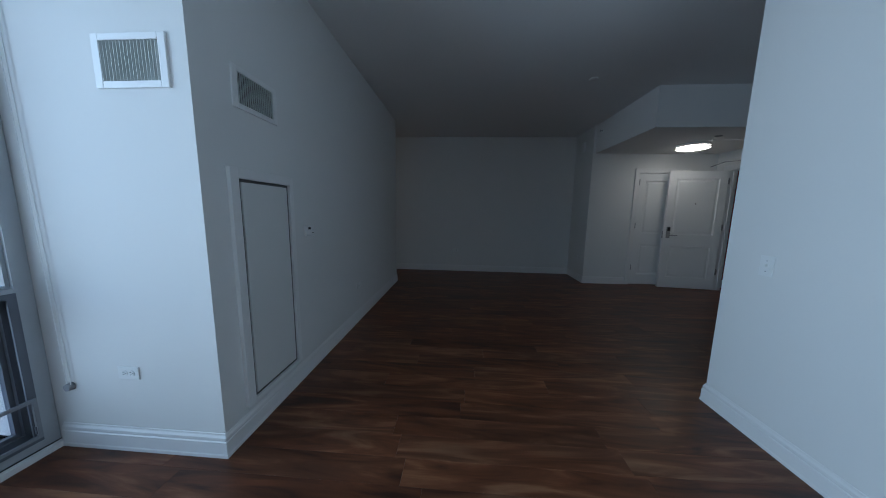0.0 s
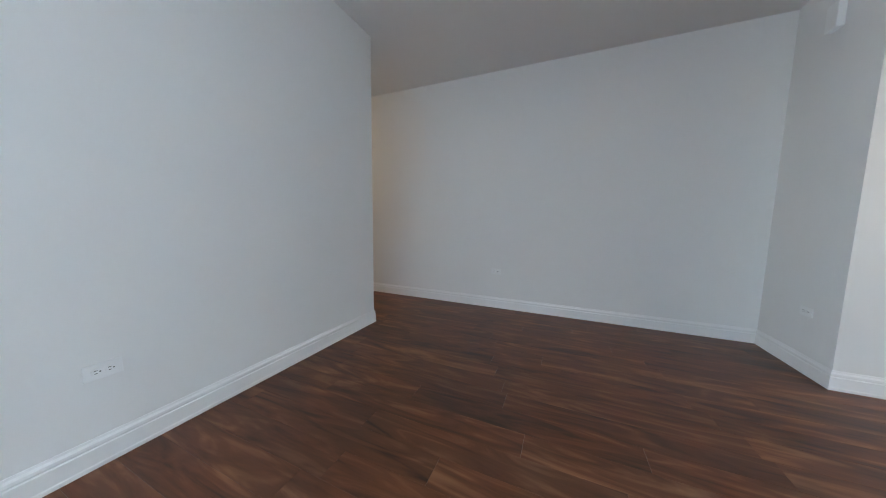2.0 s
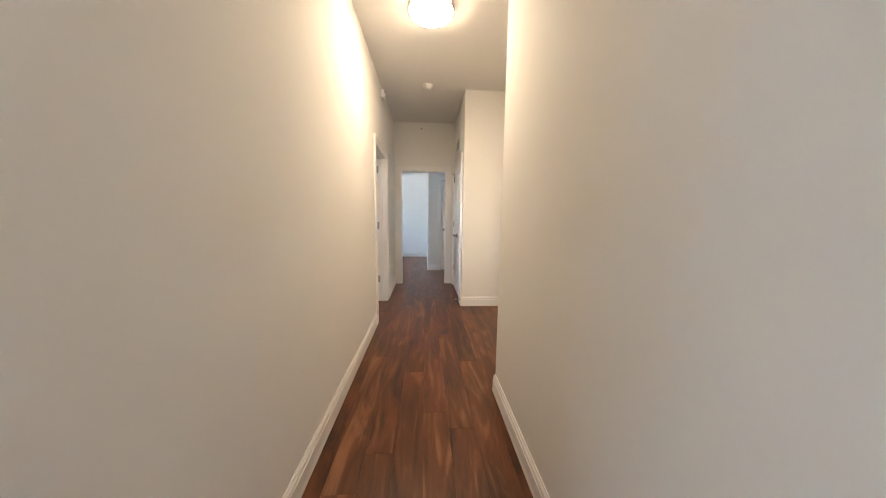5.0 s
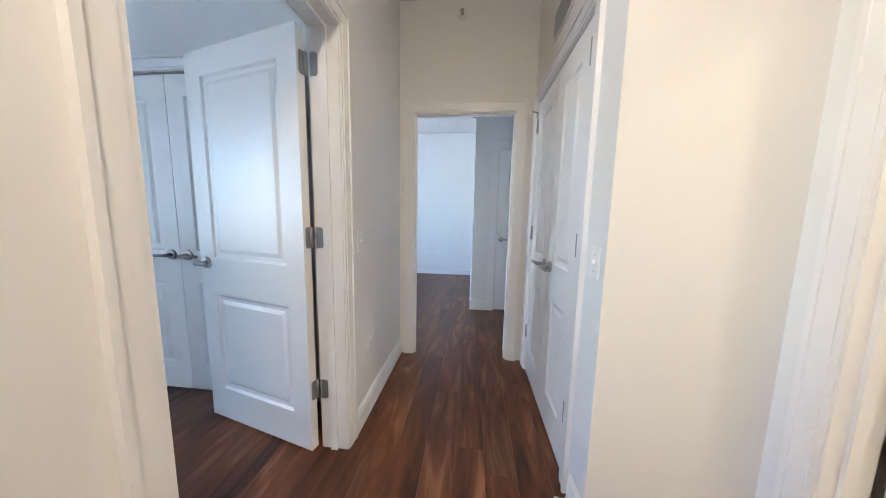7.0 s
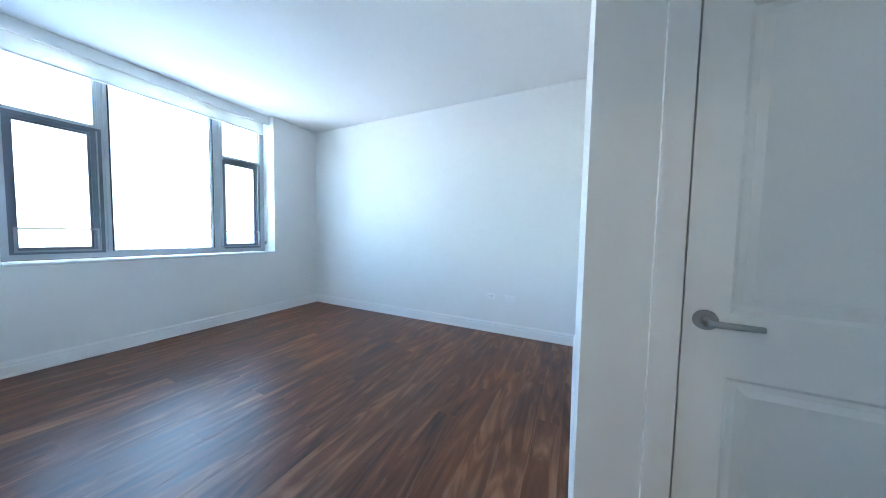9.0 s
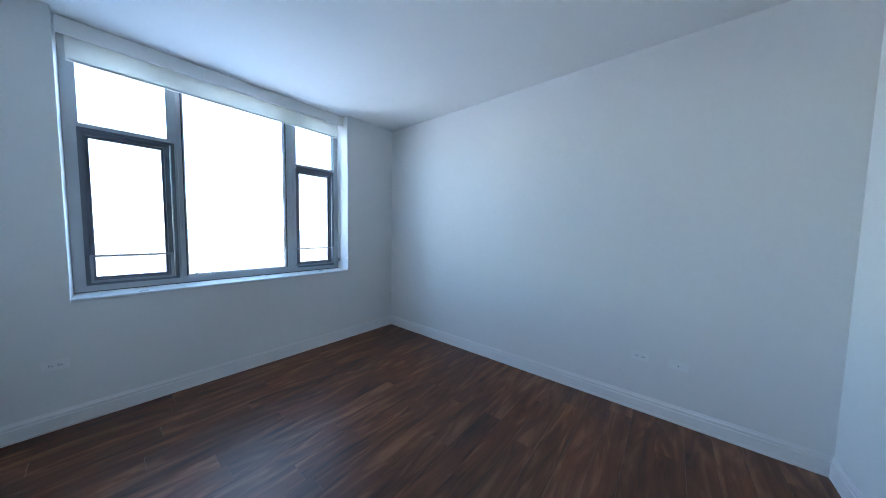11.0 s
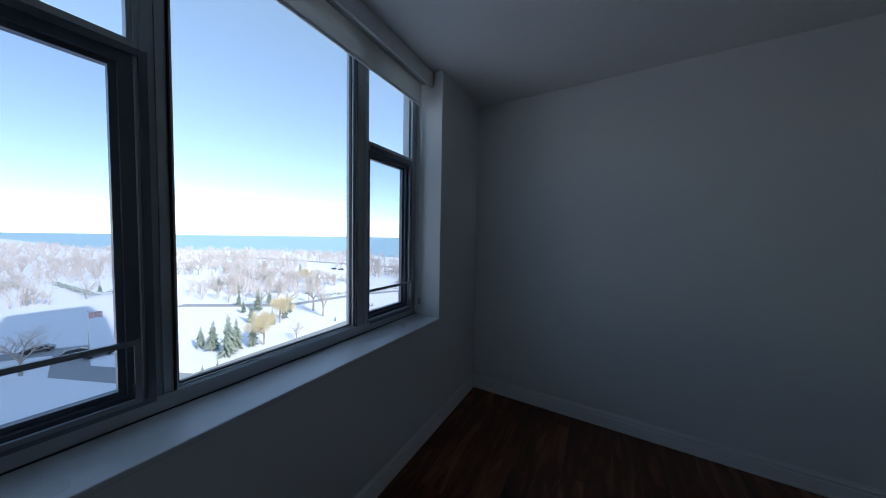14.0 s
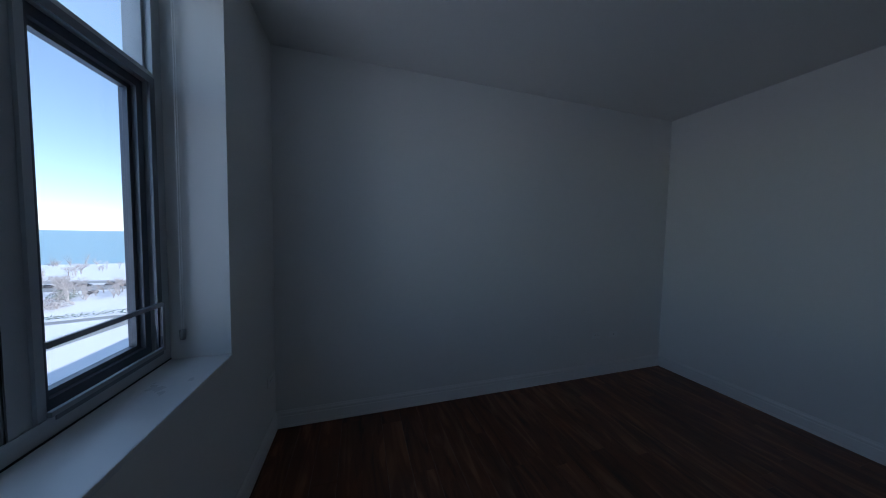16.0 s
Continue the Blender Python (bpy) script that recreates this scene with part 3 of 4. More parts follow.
add_cyl(bm, (0.30, 0.20, 0.03), (0.48, 0.26, -0.02), 0.007, n=8)
part("arm", bm, STEEL, closer)

# hook-like door stop on the linen closet's upper hinge
stop = thing("hinge_stop", pose(XR - 0.012, -0.145, 1.965), "nickel hinge-pin door stop on the closet hinge", "door stop")
bm = bmesh.new()
add_cyl(bm, (0, 0, -0.03), (0, 0, 0.012), 0.006, n=10)
add_cyl(bm, (0, 0, 0.004), (-0.045, -0.012, 0.014), 0.006, 0.005, 10)
part("arm", bm, STEEL, stop)
bm = bmesh.new()
add_cyl(bm, (-0.045, -0.012, 0.014), (-0.055, -0.012, -0.006), 0.008, 0.009, 10)
part("bumper", bm, PLASTIC, stop, "white rubber bumper")
stop = thing("spring_stop", pose(XR - 0.014, -1.245, 0.075), "white-tipped spring door stop on the baseboard", "door stop")
bm = bmesh.new()
for i in range(14):
    add_cyl(bm, (-0.004 * i, 0, 0), (-0.004 * i - 0.003, 0, 0), 0.006 + 0.0012 * (i % 2), n=10)
part("spring", bm, STEEL, stop)
bm = bmesh.new()
add_cyl(bm, (-0.056, 0, 0), (-0.072, 0, 0), 0.0085, 0.007, 12)
part("tip", bm, PLASTIC, stop)


# ---- bedroom window ----
def rim(bm, y0, y1, z0, z1, w, x0, x1):
    """A rectangular frame in the plane of x, members w wide."""
    add_box(bm, x0, x1, y0, y0 + w, z0, z1)
    add_box(bm, x0, x1, y1 - w, y1, z0, z1)
    add_box(bm, x0, x1, y0 + w, y1 - w, z0, z0 + w)
    add_box(bm, x0, x1, y0 + w, y1 - w, z1 - w, z1)
    return bm


def pane(parent, y0, y1, z0, z1, x, glass=None):
    p = part("pane", boxes((x - 0.003, x + 0.003, y0, y1, z0, z1)), glass or GLASS, parent, "clear window pane" if glass is None else "pane behind a fine insect screen")
    p.visible_shadow = False
    return p


def window_unit(name, m, y0, y1, z0, z1, splits, trans, label):
    """Wide window in the plane x = 0, inside towards +x: fixed middle light, dark sashes below, fixed lights above on both sides."""
    w = thing(name, m, label, "window", kind="structure")
    part("window_frame", rim(bmesh.new(), y0, y1, z0, z1, 0.058, -0.05, 0.045), ALU, w, "pale grey aluminium frame")
    part("inner_lip", rim(bmesh.new(), y0 + 0.046, y1 - 0.046, z0 + 0.046, z1 - 0.046, 0.018, 0.0452, 0.050), ALU, w)
    a, b, c, e = splits
    for p, q in ((a, b), (c, e)):
        mb = boxes((-0.05, 0.034, p, q, z0 + 0.058, z1 - 0.058), (0.034, 0.044, p + 0.010, p + 0.034, z0 + 0.058, z1 - 0.058), (0.034, 0.044, q - 0.034, q - 0.010, z0 + 0.058, z1 - 0.058))
        part("mullion", mb, ALU, w, "pale grey aluminium mullion")
    part("glazing_bead", rim(bmesh.new(), b, c, z0 + 0.058, z1 - 0.058, 0.013, -0.02, 0.026), ALU, w)
    part("gasket", rim(bmesh.new(), b + 0.0132, c - 0.0132, z0 + 0.0712, z1 - 0.0712, 0.005, -0.006, 0.012), GASKET_AND_SHADE, w, "black glazing gasket")
    # Shadow of the frame and sill joints drawn as thin black strips.
    part("joint_shade_line", rim(bmesh.new(), b - 0.003, c + 0.003, z0 + 0.053, z1 - 0.053, 0.005, 0.030, 0.0462), GASKET_AND_SHADE, w, "joint shadow round the fixed light, painted as a dark strip")
    part("sill_shade_line", boxes((0.0452, 0.0475, y0, y1, z0 - 0.001, z0 + 0.005)), GASKET_AND_SHADE, w, "joint shadow along the sill, painted as a dark strip")
    part("lower_ledge", boxes((0.0265, 0.040, b + 0.003, c - 0.003, z0 + 0.059, z0 + 0.066)), ALU, w, "pale grey ledge under the fixed light")
    pane(w, b + 0.01, c - 0.01, z0 + 0.065, z1 - 0.065, 0.0)
    for p, q in ((y0 + 0.058, a), (e, y1 - 0.058)):
        part("transom", boxes((-0.05, 0.048, p, q, trans, trans + 0.035)), ALU, w)
        part("glazing_bead", rim(bmesh.new(), p, q, trans + 0.035, z1 - 0.058, 0.014, -0.02, 0.022), ALU, w)
        pane(w, p + 0.01, q - 0.01, trans + 0.04, z1 - 0.065, 0.0)
        near = p < y0 + 0.1
        back = 0.0 if near else 0.024
        s = part("sash", rim(bmesh.new(), p + 0.004, q - 0.004, z0 + 0.062, trans - 0.004, 0.034, -0.02 - back, 0.035 - back), SASH, w, "dark bronze opening sash")
        if near:
            part("sash_flange", rim(bmesh.new(), p + 0.004, q + 0.026, z0 + 0.052, trans + 0.012, 0.022, 0.0445, 0.054), SASH, s, "dark overlapping sash flange")
        else:
            part("sash_flange", boxes((0.0445, 0.054, q - 0.034, q - 0.004, z0 + 0.050, trans + 0.014), (0.0485, 0.054, p + 0.004, q - 0.0342, trans - 0.016, trans + 0.014), (0.0455, 0.054, p + 0.004, q - 0.0342, z0 + 0.050, z0 + 0.080)), SASH, s, "dark overlapping sash flange")
        part("sash_bead", rim(bmesh.new(), p + 0.038, q - 0.038, z0 + 0.096, trans - 0.038, 0.018, -0.012 - back, 0.016 - back), SASH, s)
        pane(s, p + 0.05, q - 0.05, z0 + 0.105, trans - 0.05, -back, SCREENED)
        rail = bmesh.new()
        top = z0 + 0.272
        left = p + 0.028 if near else p - 0.024
        if near:
            add_box(rail, 0.0545, 0.066, left, left + 0.016, z0 + 0.088, top)
        add_box(rail, 0.0545, 0.066, left, q - 0.010, top, top + 0.018)
        add_box(rail, 0.0545, 0.066, q - 0.026, q - 0.010, z0 + 0.088, top)
        add_box(rail, 0.0545, 0.066, left, q - 0.010, z0 + 0.072, z0 + 0.088)
        part("limit_rail", rail, RAIL, w, "thin grey safety rail")
        lock = bmesh.new()
        add_box(lock, 0.0545, 0.064, q - 0.03, q - 0.012, z0 + 0.10, z0 + 0.14, 0.003)
        part("sash_lock", lock, SASH, s)
    return w


w1 = window_unit("window_1", pose(-4.255, 0, 0), 0.514, 2.670, 0.903, 2.828, (1.076, 1.157, 2.030, 2.142), 2.150, "wide aluminium window with dark lower sashes")
bm = bmesh.new()
add_box(bm, -4.22, WX + 0.008, 0.514, 2.670, 0.8765, 0.901, 0.006)
sill = part("window_sill", bm, SILL, w1, "pale smooth window sill")
sill.matrix_parent_inverse = w1.matrix_world.inverted()

blind = thing("roller_blind", pose(-3.985, 1.592, 2.700), "white roller blind drawn up under its valance", "blind")
bm = bmesh.new()
add_box(bm, -0.085, -0.065, -1.073, 1.073, 0.044, 0.157, 0.003)
add_box(bm, -0.175, -0.0852, -1.073, 1.073, 0.145, 0.157)
part("valance", bm, TRIM, blind, "white painted valance box")
bm = bmesh.new()
add_cyl(bm, (-0.128, -1.045, 0.095), (-0.128, 1.045, 0.095), 0.030, n=24)
part("roll", bm, BLIND, blind)
bm = bmesh.new()
add_box(bm, -0.159, -0.157, -1.04, 1.04, -0.088, 0.095)
part("fabric", bm, BLIND, blind, "white translucent blind fabric")
bm = bmesh.new()
add_cyl(bm, (-0.158, -1.04, -0.090), (-0.158, 1.04, -0.090), 0.011, n=12)
part("hem_bar", bm, TRIM, blind)
bm = bmesh.new()
for y in (1.048, 1.064):
    for k in range(80):
        z = 0.03 - k * 0.0212
        add_cyl(bm, (-0.165, y, z), (-0.165, y, z - 0.0205), 0.0022, n=5, caps=False)
part("chain", bm, PLASTIC, blind, "fine beaded pull chain")
bm = bmesh.new()
add_cyl(bm, (-0.165, 1.056, -1.655), (-0.165, 1.056, -1.70), 0.013, 0.011, 14)
part("weight", bm, STEEL, blind, "small chain weight")

# living room window
lw = pose(0, -4.095, 0, 0, 0, -90)
w2 = window_unit("window_2", lw, -7.348, PX - 0.002, 0.032, 2.738, (-6.6, -6.52, -5.22, -5.14), 0.86, "tall aluminium living room window with dark sashes")
bracket = thing("chain_holder", pose(PX - 0.012, -4.26, 0.35), "small grey chain tension holder on the pier", "blind holder")
bm = bmesh.new()
add_cyl(bm, (0.012, 0, 0), (-0.012, 0, 0), 0.022, 0.018, 16)
part("wheel", bm, STEEL, bracket)
bm = bmesh.new()
for y in (-0.012, 0.012):
    add_cyl(bm, (0.0, y, 0), (0.0, y + 0.05, 2.38), 0.0025, n=6)
part("chain", bm, PLASTIC, bracket)


# ---- small fittings ----
def plate_outlet(m, kind="outlet"):
    """Wall plate in the plane x-z of m, facing -y."""
    if kind == "outlet":
        o = thing("wall_outlet", m, "white double wall outlet low on the wall", "outlet", "wall outlets")
        part("plate", add_box(bmesh.new(), -0.058, 0.058, -0.006, 0.0, -0.035, 0.035, 0.003), PLASTIC, o)
        for cx in (-0.02, 0.02):
            part("socket", add_cyl(bmesh.new(), (cx, -0.006, 0), (cx, -0.0085, 0), 0.0165, 0.016, 20), PLASTIC, o)
            bm = bmesh.new()
            add_box(bm, cx - 0.008, cx + 0.002, -0.0092, -0.0084, 0.0048, 0.0074)
            add_box(bm, cx - 0.007, cx + 0.001, -0.0092, -0.0084, -0.0074, -0.0048)
            add_cyl(bm, (cx + 0.009, -0.0084, 0), (cx + 0.009, -0.0092, 0), 0.0028, n=8)
            part("slots", bm, SLOT, o, "outlet slots with their shade in the colour")
    elif kind == "blank":
        o = thing("wall_plate", m, "white blank cable plate low on the wall", "wall plate")
        part("plate", add_box(bmesh.new(), -0.058, 0.058, -0.006, 0.0, -0.035, 0.035, 0.003), PLASTIC, o)
        part("jack", add_cyl(bmesh.new(), (0, -0.006, 0), (0, -0.012, 0), 0.005, n=10), STEEL, o)
    else:
        o = thing("light_switch", m, "white toggle light switch on the wall", "light switch", "light switches")
        part("plate", add_box(bmesh.new(), -0.036, 0.036, -0.006, 0.0, -0.058, 0.058, 0.003), PLASTIC, o)
        part("toggle", add_box(bmesh.new(), -0.005, 0.005, -0.018, -0.005, -0.004, 0.012, 0.002), PLASTIC, o)
        for dz in (-0.03, 0.03):
            part("screw", add_cyl(bmesh.new(), (0, -0.006, dz), (0, -0.0072, dz), 0.003, n=8), STEEL, o)
    return o


FN, FE, FS, FW = 180, -90, 0, 90   # a plate faces -y turned by this: +y, -x, -y, +x
plate_outlet(pose(-2.42, YL, 0.42, 0, 0, FS))
plate_outlet(pose(PX, -4.605, 0.445, 0, 0, FE))
plate_outlet(pose(XR, -6.175, 0.462, 0, 0, FE))
plate_outlet(pose(0.02, YJ, 0.455, 0, 0, FN))
plate_outlet(pose(XL, -0.70, 0.445, 0, 0, FW))
plate_outlet(pose(-0.88, WY, 0.449, 0, 0, FS))
plate_outlet(pose(-0.643, WY, 0.443, 0, 0, FS), kind="blank")
plate_outlet(pose(WX, 0.43, 0.455, 0, 0, FW))
plate_outlet(pose(WX, 3.27, 0.45, 0, 0, FW))
plate_outlet(pose(XL, -0.845, 1.074, 0, 0, FW), kind="switch")
plate_outlet(pose(XR, -1.24, 1.06, 0, 0, FE), kind="switch")
plate_outlet(pose(-3.86, -8.05, 1.02, 0, 0, FN), kind="switch")

thermo = thing("thermostat", pose(-3.45, YL, 1.14), "small white thermostat with a dark display window", "thermostat")
part("body", add_box(bmesh.new(), -0.055, 0.055, -0.022, 0, -0.038, 0.038, 0.006), PLASTIC, thermo)
part("display", add_box(bmesh.new(), -0.028, 0.004, -0.0245, -0.021, 0.006, 0.024, 0.002), SLOT, thermo, "dark display window")
part("slider", add_box(bmesh.new(), 0.024, 0.044, -0.0255, -0.021, -0.024, -0.018, 0.001), REVEAL, thermo, "small dark slider")
part("button", add_box(bmesh.new(), 0.030, 0.042, -0.0255, -0.021, -0.004, 0.004, 0.001), PANELP, thermo, "small grey button")
part("ledge", add_box(bmesh.new(), -0.058, 0.058, -0.026, -0.004, -0.048, -0.039, 0.003), PLASTIC, thermo)


def vent(m, w, h, label, turn):
    """Wall register facing -y: frame, throat sheet coloured like the duct's shade, and upright vanes."""
    v = thing("wall_vent", m, label, "air vent", "wall vents")
    bm, f = bmesh.new(), 0.036
    add_box(bm, -w / 2, -w / 2 + f, -0.010, 0.002, -h / 2, h / 2, 0.003)
    add_box(bm, w / 2 - f, w / 2, -0.010, 0.002, -h / 2, h / 2, 0.003)
    add_box(bm, -w / 2 + f, w / 2 - f, -0.010, 0.002, -h / 2, -h / 2 + f * 0.8, 0.003)
    add_box(bm, -w / 2 + f, w / 2 - f, -0.010, 0.002, h / 2 - f * 0.8, h / 2, 0.003)
    part("frame", bm, TRIM, v, "white metal frame")
    # A thin sheet closes the register; the duct's shade is in its colour.
    part("throat", boxes((-w / 2 + f, w / 2 - f, -0.001, 0.0025, -h / 2 + f * 0.8, h / 2 - f * 0.8)), SLOT, v, "throat sheet with the duct's shade in its colour")
    n = 17
    bm = bmesh.new()
    add_box(bm, -0.0016, 0.0016, -0.0105, 0.0005, -h / 2 + f * 0.8, h / 2 - f * 0.8)
    me = mesh_of("vane", bm, VANE)
    for i in range(n):
        o = new("vane", me)
        o.parent = v
        o.matrix_local = pose(-w / 2 + f + (i + 0.5) * (w - 2 * f) / n, 0, 0, 0, 0, turn)
    return v


vent(pose(-3.918, YL, 1.935), 0.345, 0.215, "white wall register with upright vanes", -18)
vent(pose(PX, -4.838, 1.935, 0, 0, FE), 0.352, 0.225, "white wall register with upright vanes on the pier", -26)
v = thing("return_grille", pose(XR, -0.61, 2.33, 0, 0, FE), "white louvred grille over the closet doors", "air vent")
part("frame", add_box(bmesh.new(), -0.16, 0.16, -0.008, 0, -0.08, 0.08, 0.003), TRIM, v)
for i in range(11):
    part("slat", add_box(bmesh.new(), -0.14, 0.14, -0.0125, -0.0085, -0.062 + i * 0.0122, -0.056 + i * 0.0122), ALU, v)

panel = thing("access_panel", pose(-3.906, YL, 0.838), "pale painted access panel in a white frame", "access panel")
bm = bmesh.new()
for r in ((-0.262, -0.208, -0.668, 0.676), (0.222, 0.261, -0.668, 0.676)):
    add_box(bm, r[0], r[1], -0.024, 0.0, r[2], r[3], 0.003)
add_box(bm, -0.208, 0.222, -0.024, 0.0, 0.620, 0.676, 0.003)
add_box(bm, -0.208, 0.222, -0.024, 0.0, -0.668, -0.645, 0.003)
part("frame", bm, TRIM, panel, "white painted frame")
# Backing whose dark colour stands in for the shade in the gap.
part("gasket", boxes((-0.208, 0.222, -0.006, -0.001, -0.645, 0.620)), REVEAL, panel, "gap round the panel, its shade put into the colour")
part("panel", add_box(bmesh.new(), -0.184, 0.198, -0.016, -0.006, -0.624, 0.603, 0.002), PANELP, panel, "flat pale grey panel")


def dome_lamp(m, r, mat, label):
    """Flush ceiling lamp hanging below m: pan, opal glass and two metal rings."""
    d = thing("ceiling_lamp", m, label, "ceiling lamp", "ceiling lamps")
    part("pan", add_lathe(bmesh.new(), [(0, 0), (r * 0.96, 0), (r * 0.96, -0.022), (0, -0.022)]), TRIM, d)
    part("shade", add_lathe(bmesh.new(), [(r * 0.93, -0.022), (r * 0.945, -0.04), (r * 0.92, -0.056), (r * 0.75, -0.068), (r * 0.4, -0.076), (0, -0.078)]), mat, d, "lit opal glass shade")
    for z in (-0.022, -0.046):
        part("ring", add_lathe(bmesh.new(), [(r * 0.95, z), (r, z), (r, z - 0.012), (r * 0.95, z - 0.012)]), CHROME, d, "brushed metal ring")
    return d


dome_lamp(pose(0.06, -2.70, H), 0.18, LAMP, "lit round opal ceiling lamp in the hallway")
dome_lamp(pose(-0.895, -9.80, 2.372), 0.215, ENTRY_LAMP, "lit round opal ceiling lamp in the entry")
# Bathroom lamp is out of view; its place and shape are assumed.
dome_lamp(pose(2.3, -2.5, H), 0.17, BATH_LAMP, "unseen ceiling lamp assumed from the bathroom's warm light")


def detector(m, r, label):
    d = thing("smoke_detector", m, label, "smoke detector", "smoke detectors")
    part("base", add_lathe(bmesh.new(), [(0, 0), (r, 0), (r, -0.012), (0, -0.012)], 28), PLASTIC, d)
    part("head", add_lathe(bmesh.new(), [(r * 0.9, -0.012), (r * 0.86, -0.03), (r * 0.6, -0.042), (0, -0.045)], 28), PLASTIC, d)


detector(pose(0.043, -1.38, H), 0.065, "round white smoke detector on the hall ceiling")
al = thing("wall_alarm", pose(XL, -1.33, 2.745, 0, 0, FW), "white wall alarm with a small red mark", "alarm")
part("body", add_box(bmesh.new(), -0.06, 0.06, -0.045, 0, -0.05, 0.05, 0.008), PLASTIC, al)
part("lens", add_box(bmesh.new(), -0.03, 0.03, -0.055, -0.045, -0.02, 0.02, 0.004), PLASTIC, al)
part("mark", add_box(bmesh.new(), -0.04, 0.04, -0.0465, -0.0445, 0.028, 0.036), REDWALL, al, "small red mark")
ch = thing("door_chime", pose(0.11, YJ, 2.55, 0, 0, FN), "white upright door chime box on the wall", "door chime")
part("body", add_box(bmesh.new(), -0.05, 0.05, -0.045, 0, -0.09, 0.09, 0.008), PLASTIC, ch)


def sprinkler(m, label):
    s = thing("sprinkler", m, label, "sprinkler", "sprinklers")
    part("escutcheon", add_cyl(bmesh.new(), (0, 0, 0), (0, -0.008, 0), 0.034, 0.03, 24), PLASTIC, s)
    bm = bmesh.new()
    add_cyl(bm, (0, -0.008, 0), (0, -0.035, 0), 0.009, n=10)
    add_cyl(bm, (0, -0.048, 0), (0, -0.05, 0), 0.016, n=16)
    for dx in (-0.009, 0.009):
        add_cyl(bm, (dx, -0.033, 0), (0, -0.05, 0), 0.002, n=6)
    part("head", bm, STEEL, s, "nickel sprinkler head")


sprinkler(pose(-0.054, 0, 2.74), "sidewall sprinkler over the bedroom doorway")
sprinkler(pose(-0.47, -8.655, 2.70, 0, 0, FN), "white sidewall sprinkler on the soffit")
sprinkler(pose(RX, 1.55, 2.52, 0, 0, FE), "sidewall sprinkler high on the bedroom wall")
cv = thing("sprinkler_cover", pose(-1.975, -7.80, H), "flush white round sprinkler cover on the ceiling", "sprinkler cover")
part("cover", add_lathe(bmesh.new(), [(0, 0), (0.05, 0), (0.05, -0.003), (0.045, -0.006), (0, -0.006)], 28), CEIL, cv)
cs = thing("sprinkler_cover", pose(-1.40, -9.73, 2.372), "small grey round sprinkler cap in the entry soffit", "sprinkler cover")
part("cover", add_lathe(bmesh.new(), [(0, 0), (0.042, 0), (0.042, -0.006), (0.034, -0.012), (0, -0.013)], 28), STEEL, cs)
sl = thing("soffit_diffuser", pose(-1.2, -10.1, 2.372), "flush white slot diffuser in the entry soffit", "air vent")
part("frame", boxes((-0.03, 0.03, -0.3, 0.3, -0.006, 0.0)), TRIM, sl)

# bathroom
tb = thing("towel_bar", pose(2.25, -1.30, 1.19), "nickel towel bar on the bathroom wall", "towel bar")
for x in (0, 0.55):
    bm = bmesh.new()
    add_cyl(bm, (x, 0, 0), (x, -0.012, 0), 0.024, n=18)
    add_cyl(bm, (x, -0.012, 0), (x, -0.06, 0), 0.010, n=12)
    part("bracket", bm, STEEL, tb)
part("bar", add_cyl(bmesh.new(), (0, -0.06, 0), (0.55, -0.06, 0), 0.009, n=12), STEEL, tb)
structure("tile_base", boxes((XB + T + 0.02, 3.29, -1.313, -1.3005, 0.002, 0.10)), TILE, "beige tile base along the bathroom wall", "tile base")

# kitchen end seen past the pier
cab = thing("base_cabinet", pose(-2.73, -10.42, 0), "dark wood kitchen base cabinet", "cabinet")
part("body", boxes((-0.42, 0.42, -0.28, 0.26, 0.09, 0.875)), CABWOOD, cab)
part("plinth", boxes((-0.42, 0.42, -0.28, 0.20, 0.0, 0.09)), CABWOOD, cab)
for sx in (-0.21, 0.21):
    dr = part("door", add_box(bmesh.new(), sx - 0.203, sx + 0.203, 0.261, 0.281, 0.11, 0.865, 0.003), CABWOOD, cab)
    part("handle", add_cyl(bmesh.new(), (sx - 0.06, 0.305, 0.80), (sx + 0.06, 0.305, 0.80), 0.006, n=10), STEEL, dr)
wt = tagged(part("worktop", add_box(bmesh.new(), -3.20, -2.305, -10.73, -10.12, 0.876, 0.91, 0.004), COUNTER), "pale speckled stone kitchen worktop", "worktop")

# corridor outside the entry
structure("floor_corridor", boxes((-2.6, 2.6, -14.2, YE - T - 0.001, -0.05, 0.0)), CARPET, "deep red corridor carpet", "floor")
structure("ceiling_corridor", boxes((-2.6, 2.6, -14.2, -10.9, 2.55, 2.7)), CEIL, "white corridor ceiling", "ceiling")
structure("wall_corridor_red", boxes((-0.235, -0.10, -11.27, YE - T - 0.002, -0.03, 2.55)), REDWALL, "deep red corridor wall")
structure("wall_corridor_pilaster", boxes((-0.26, -0.08, -11.36, -11.272, -0.03, 2.55)), TRIM, "white corridor pilaster")
structure("wall_corridor_pale", boxes((0.71, 0.85, -12.86, -11.0, -0.03, 2.55)), GREYWALL, "pale corridor wall")
structure("baseboard", boxes((-0.275, -0.236, -11.38, -10.90, 0, 0.13), (0.685, 0.709, -12.88, -11.0, 0, 0.13), (0.709, 0.85, -12.885, -12.8625, 0, 0.13)), TRIM, "white corridor baseboard", "baseboard")
structure("handrail", boxes((0.66, 0.709, -12.91, -11.0, 0.86, 0.90), (0.709, 0.85, -12.91, -12.8625, 0.86, 0.90)), TRIM, "white corridor handrail ledge", "handrail")
structure("wall_corridor_end", boxes((-2.6, 2.6, -13.45, -13.33, -0.03, 2.55), (-2.72, -2.6, -14.1, -10.88, -0.03, 2.55), (2.6, 2.72, -14.1, -10.88, -0.03, 2.55)), GREYWALL, "pale corridor end wall")
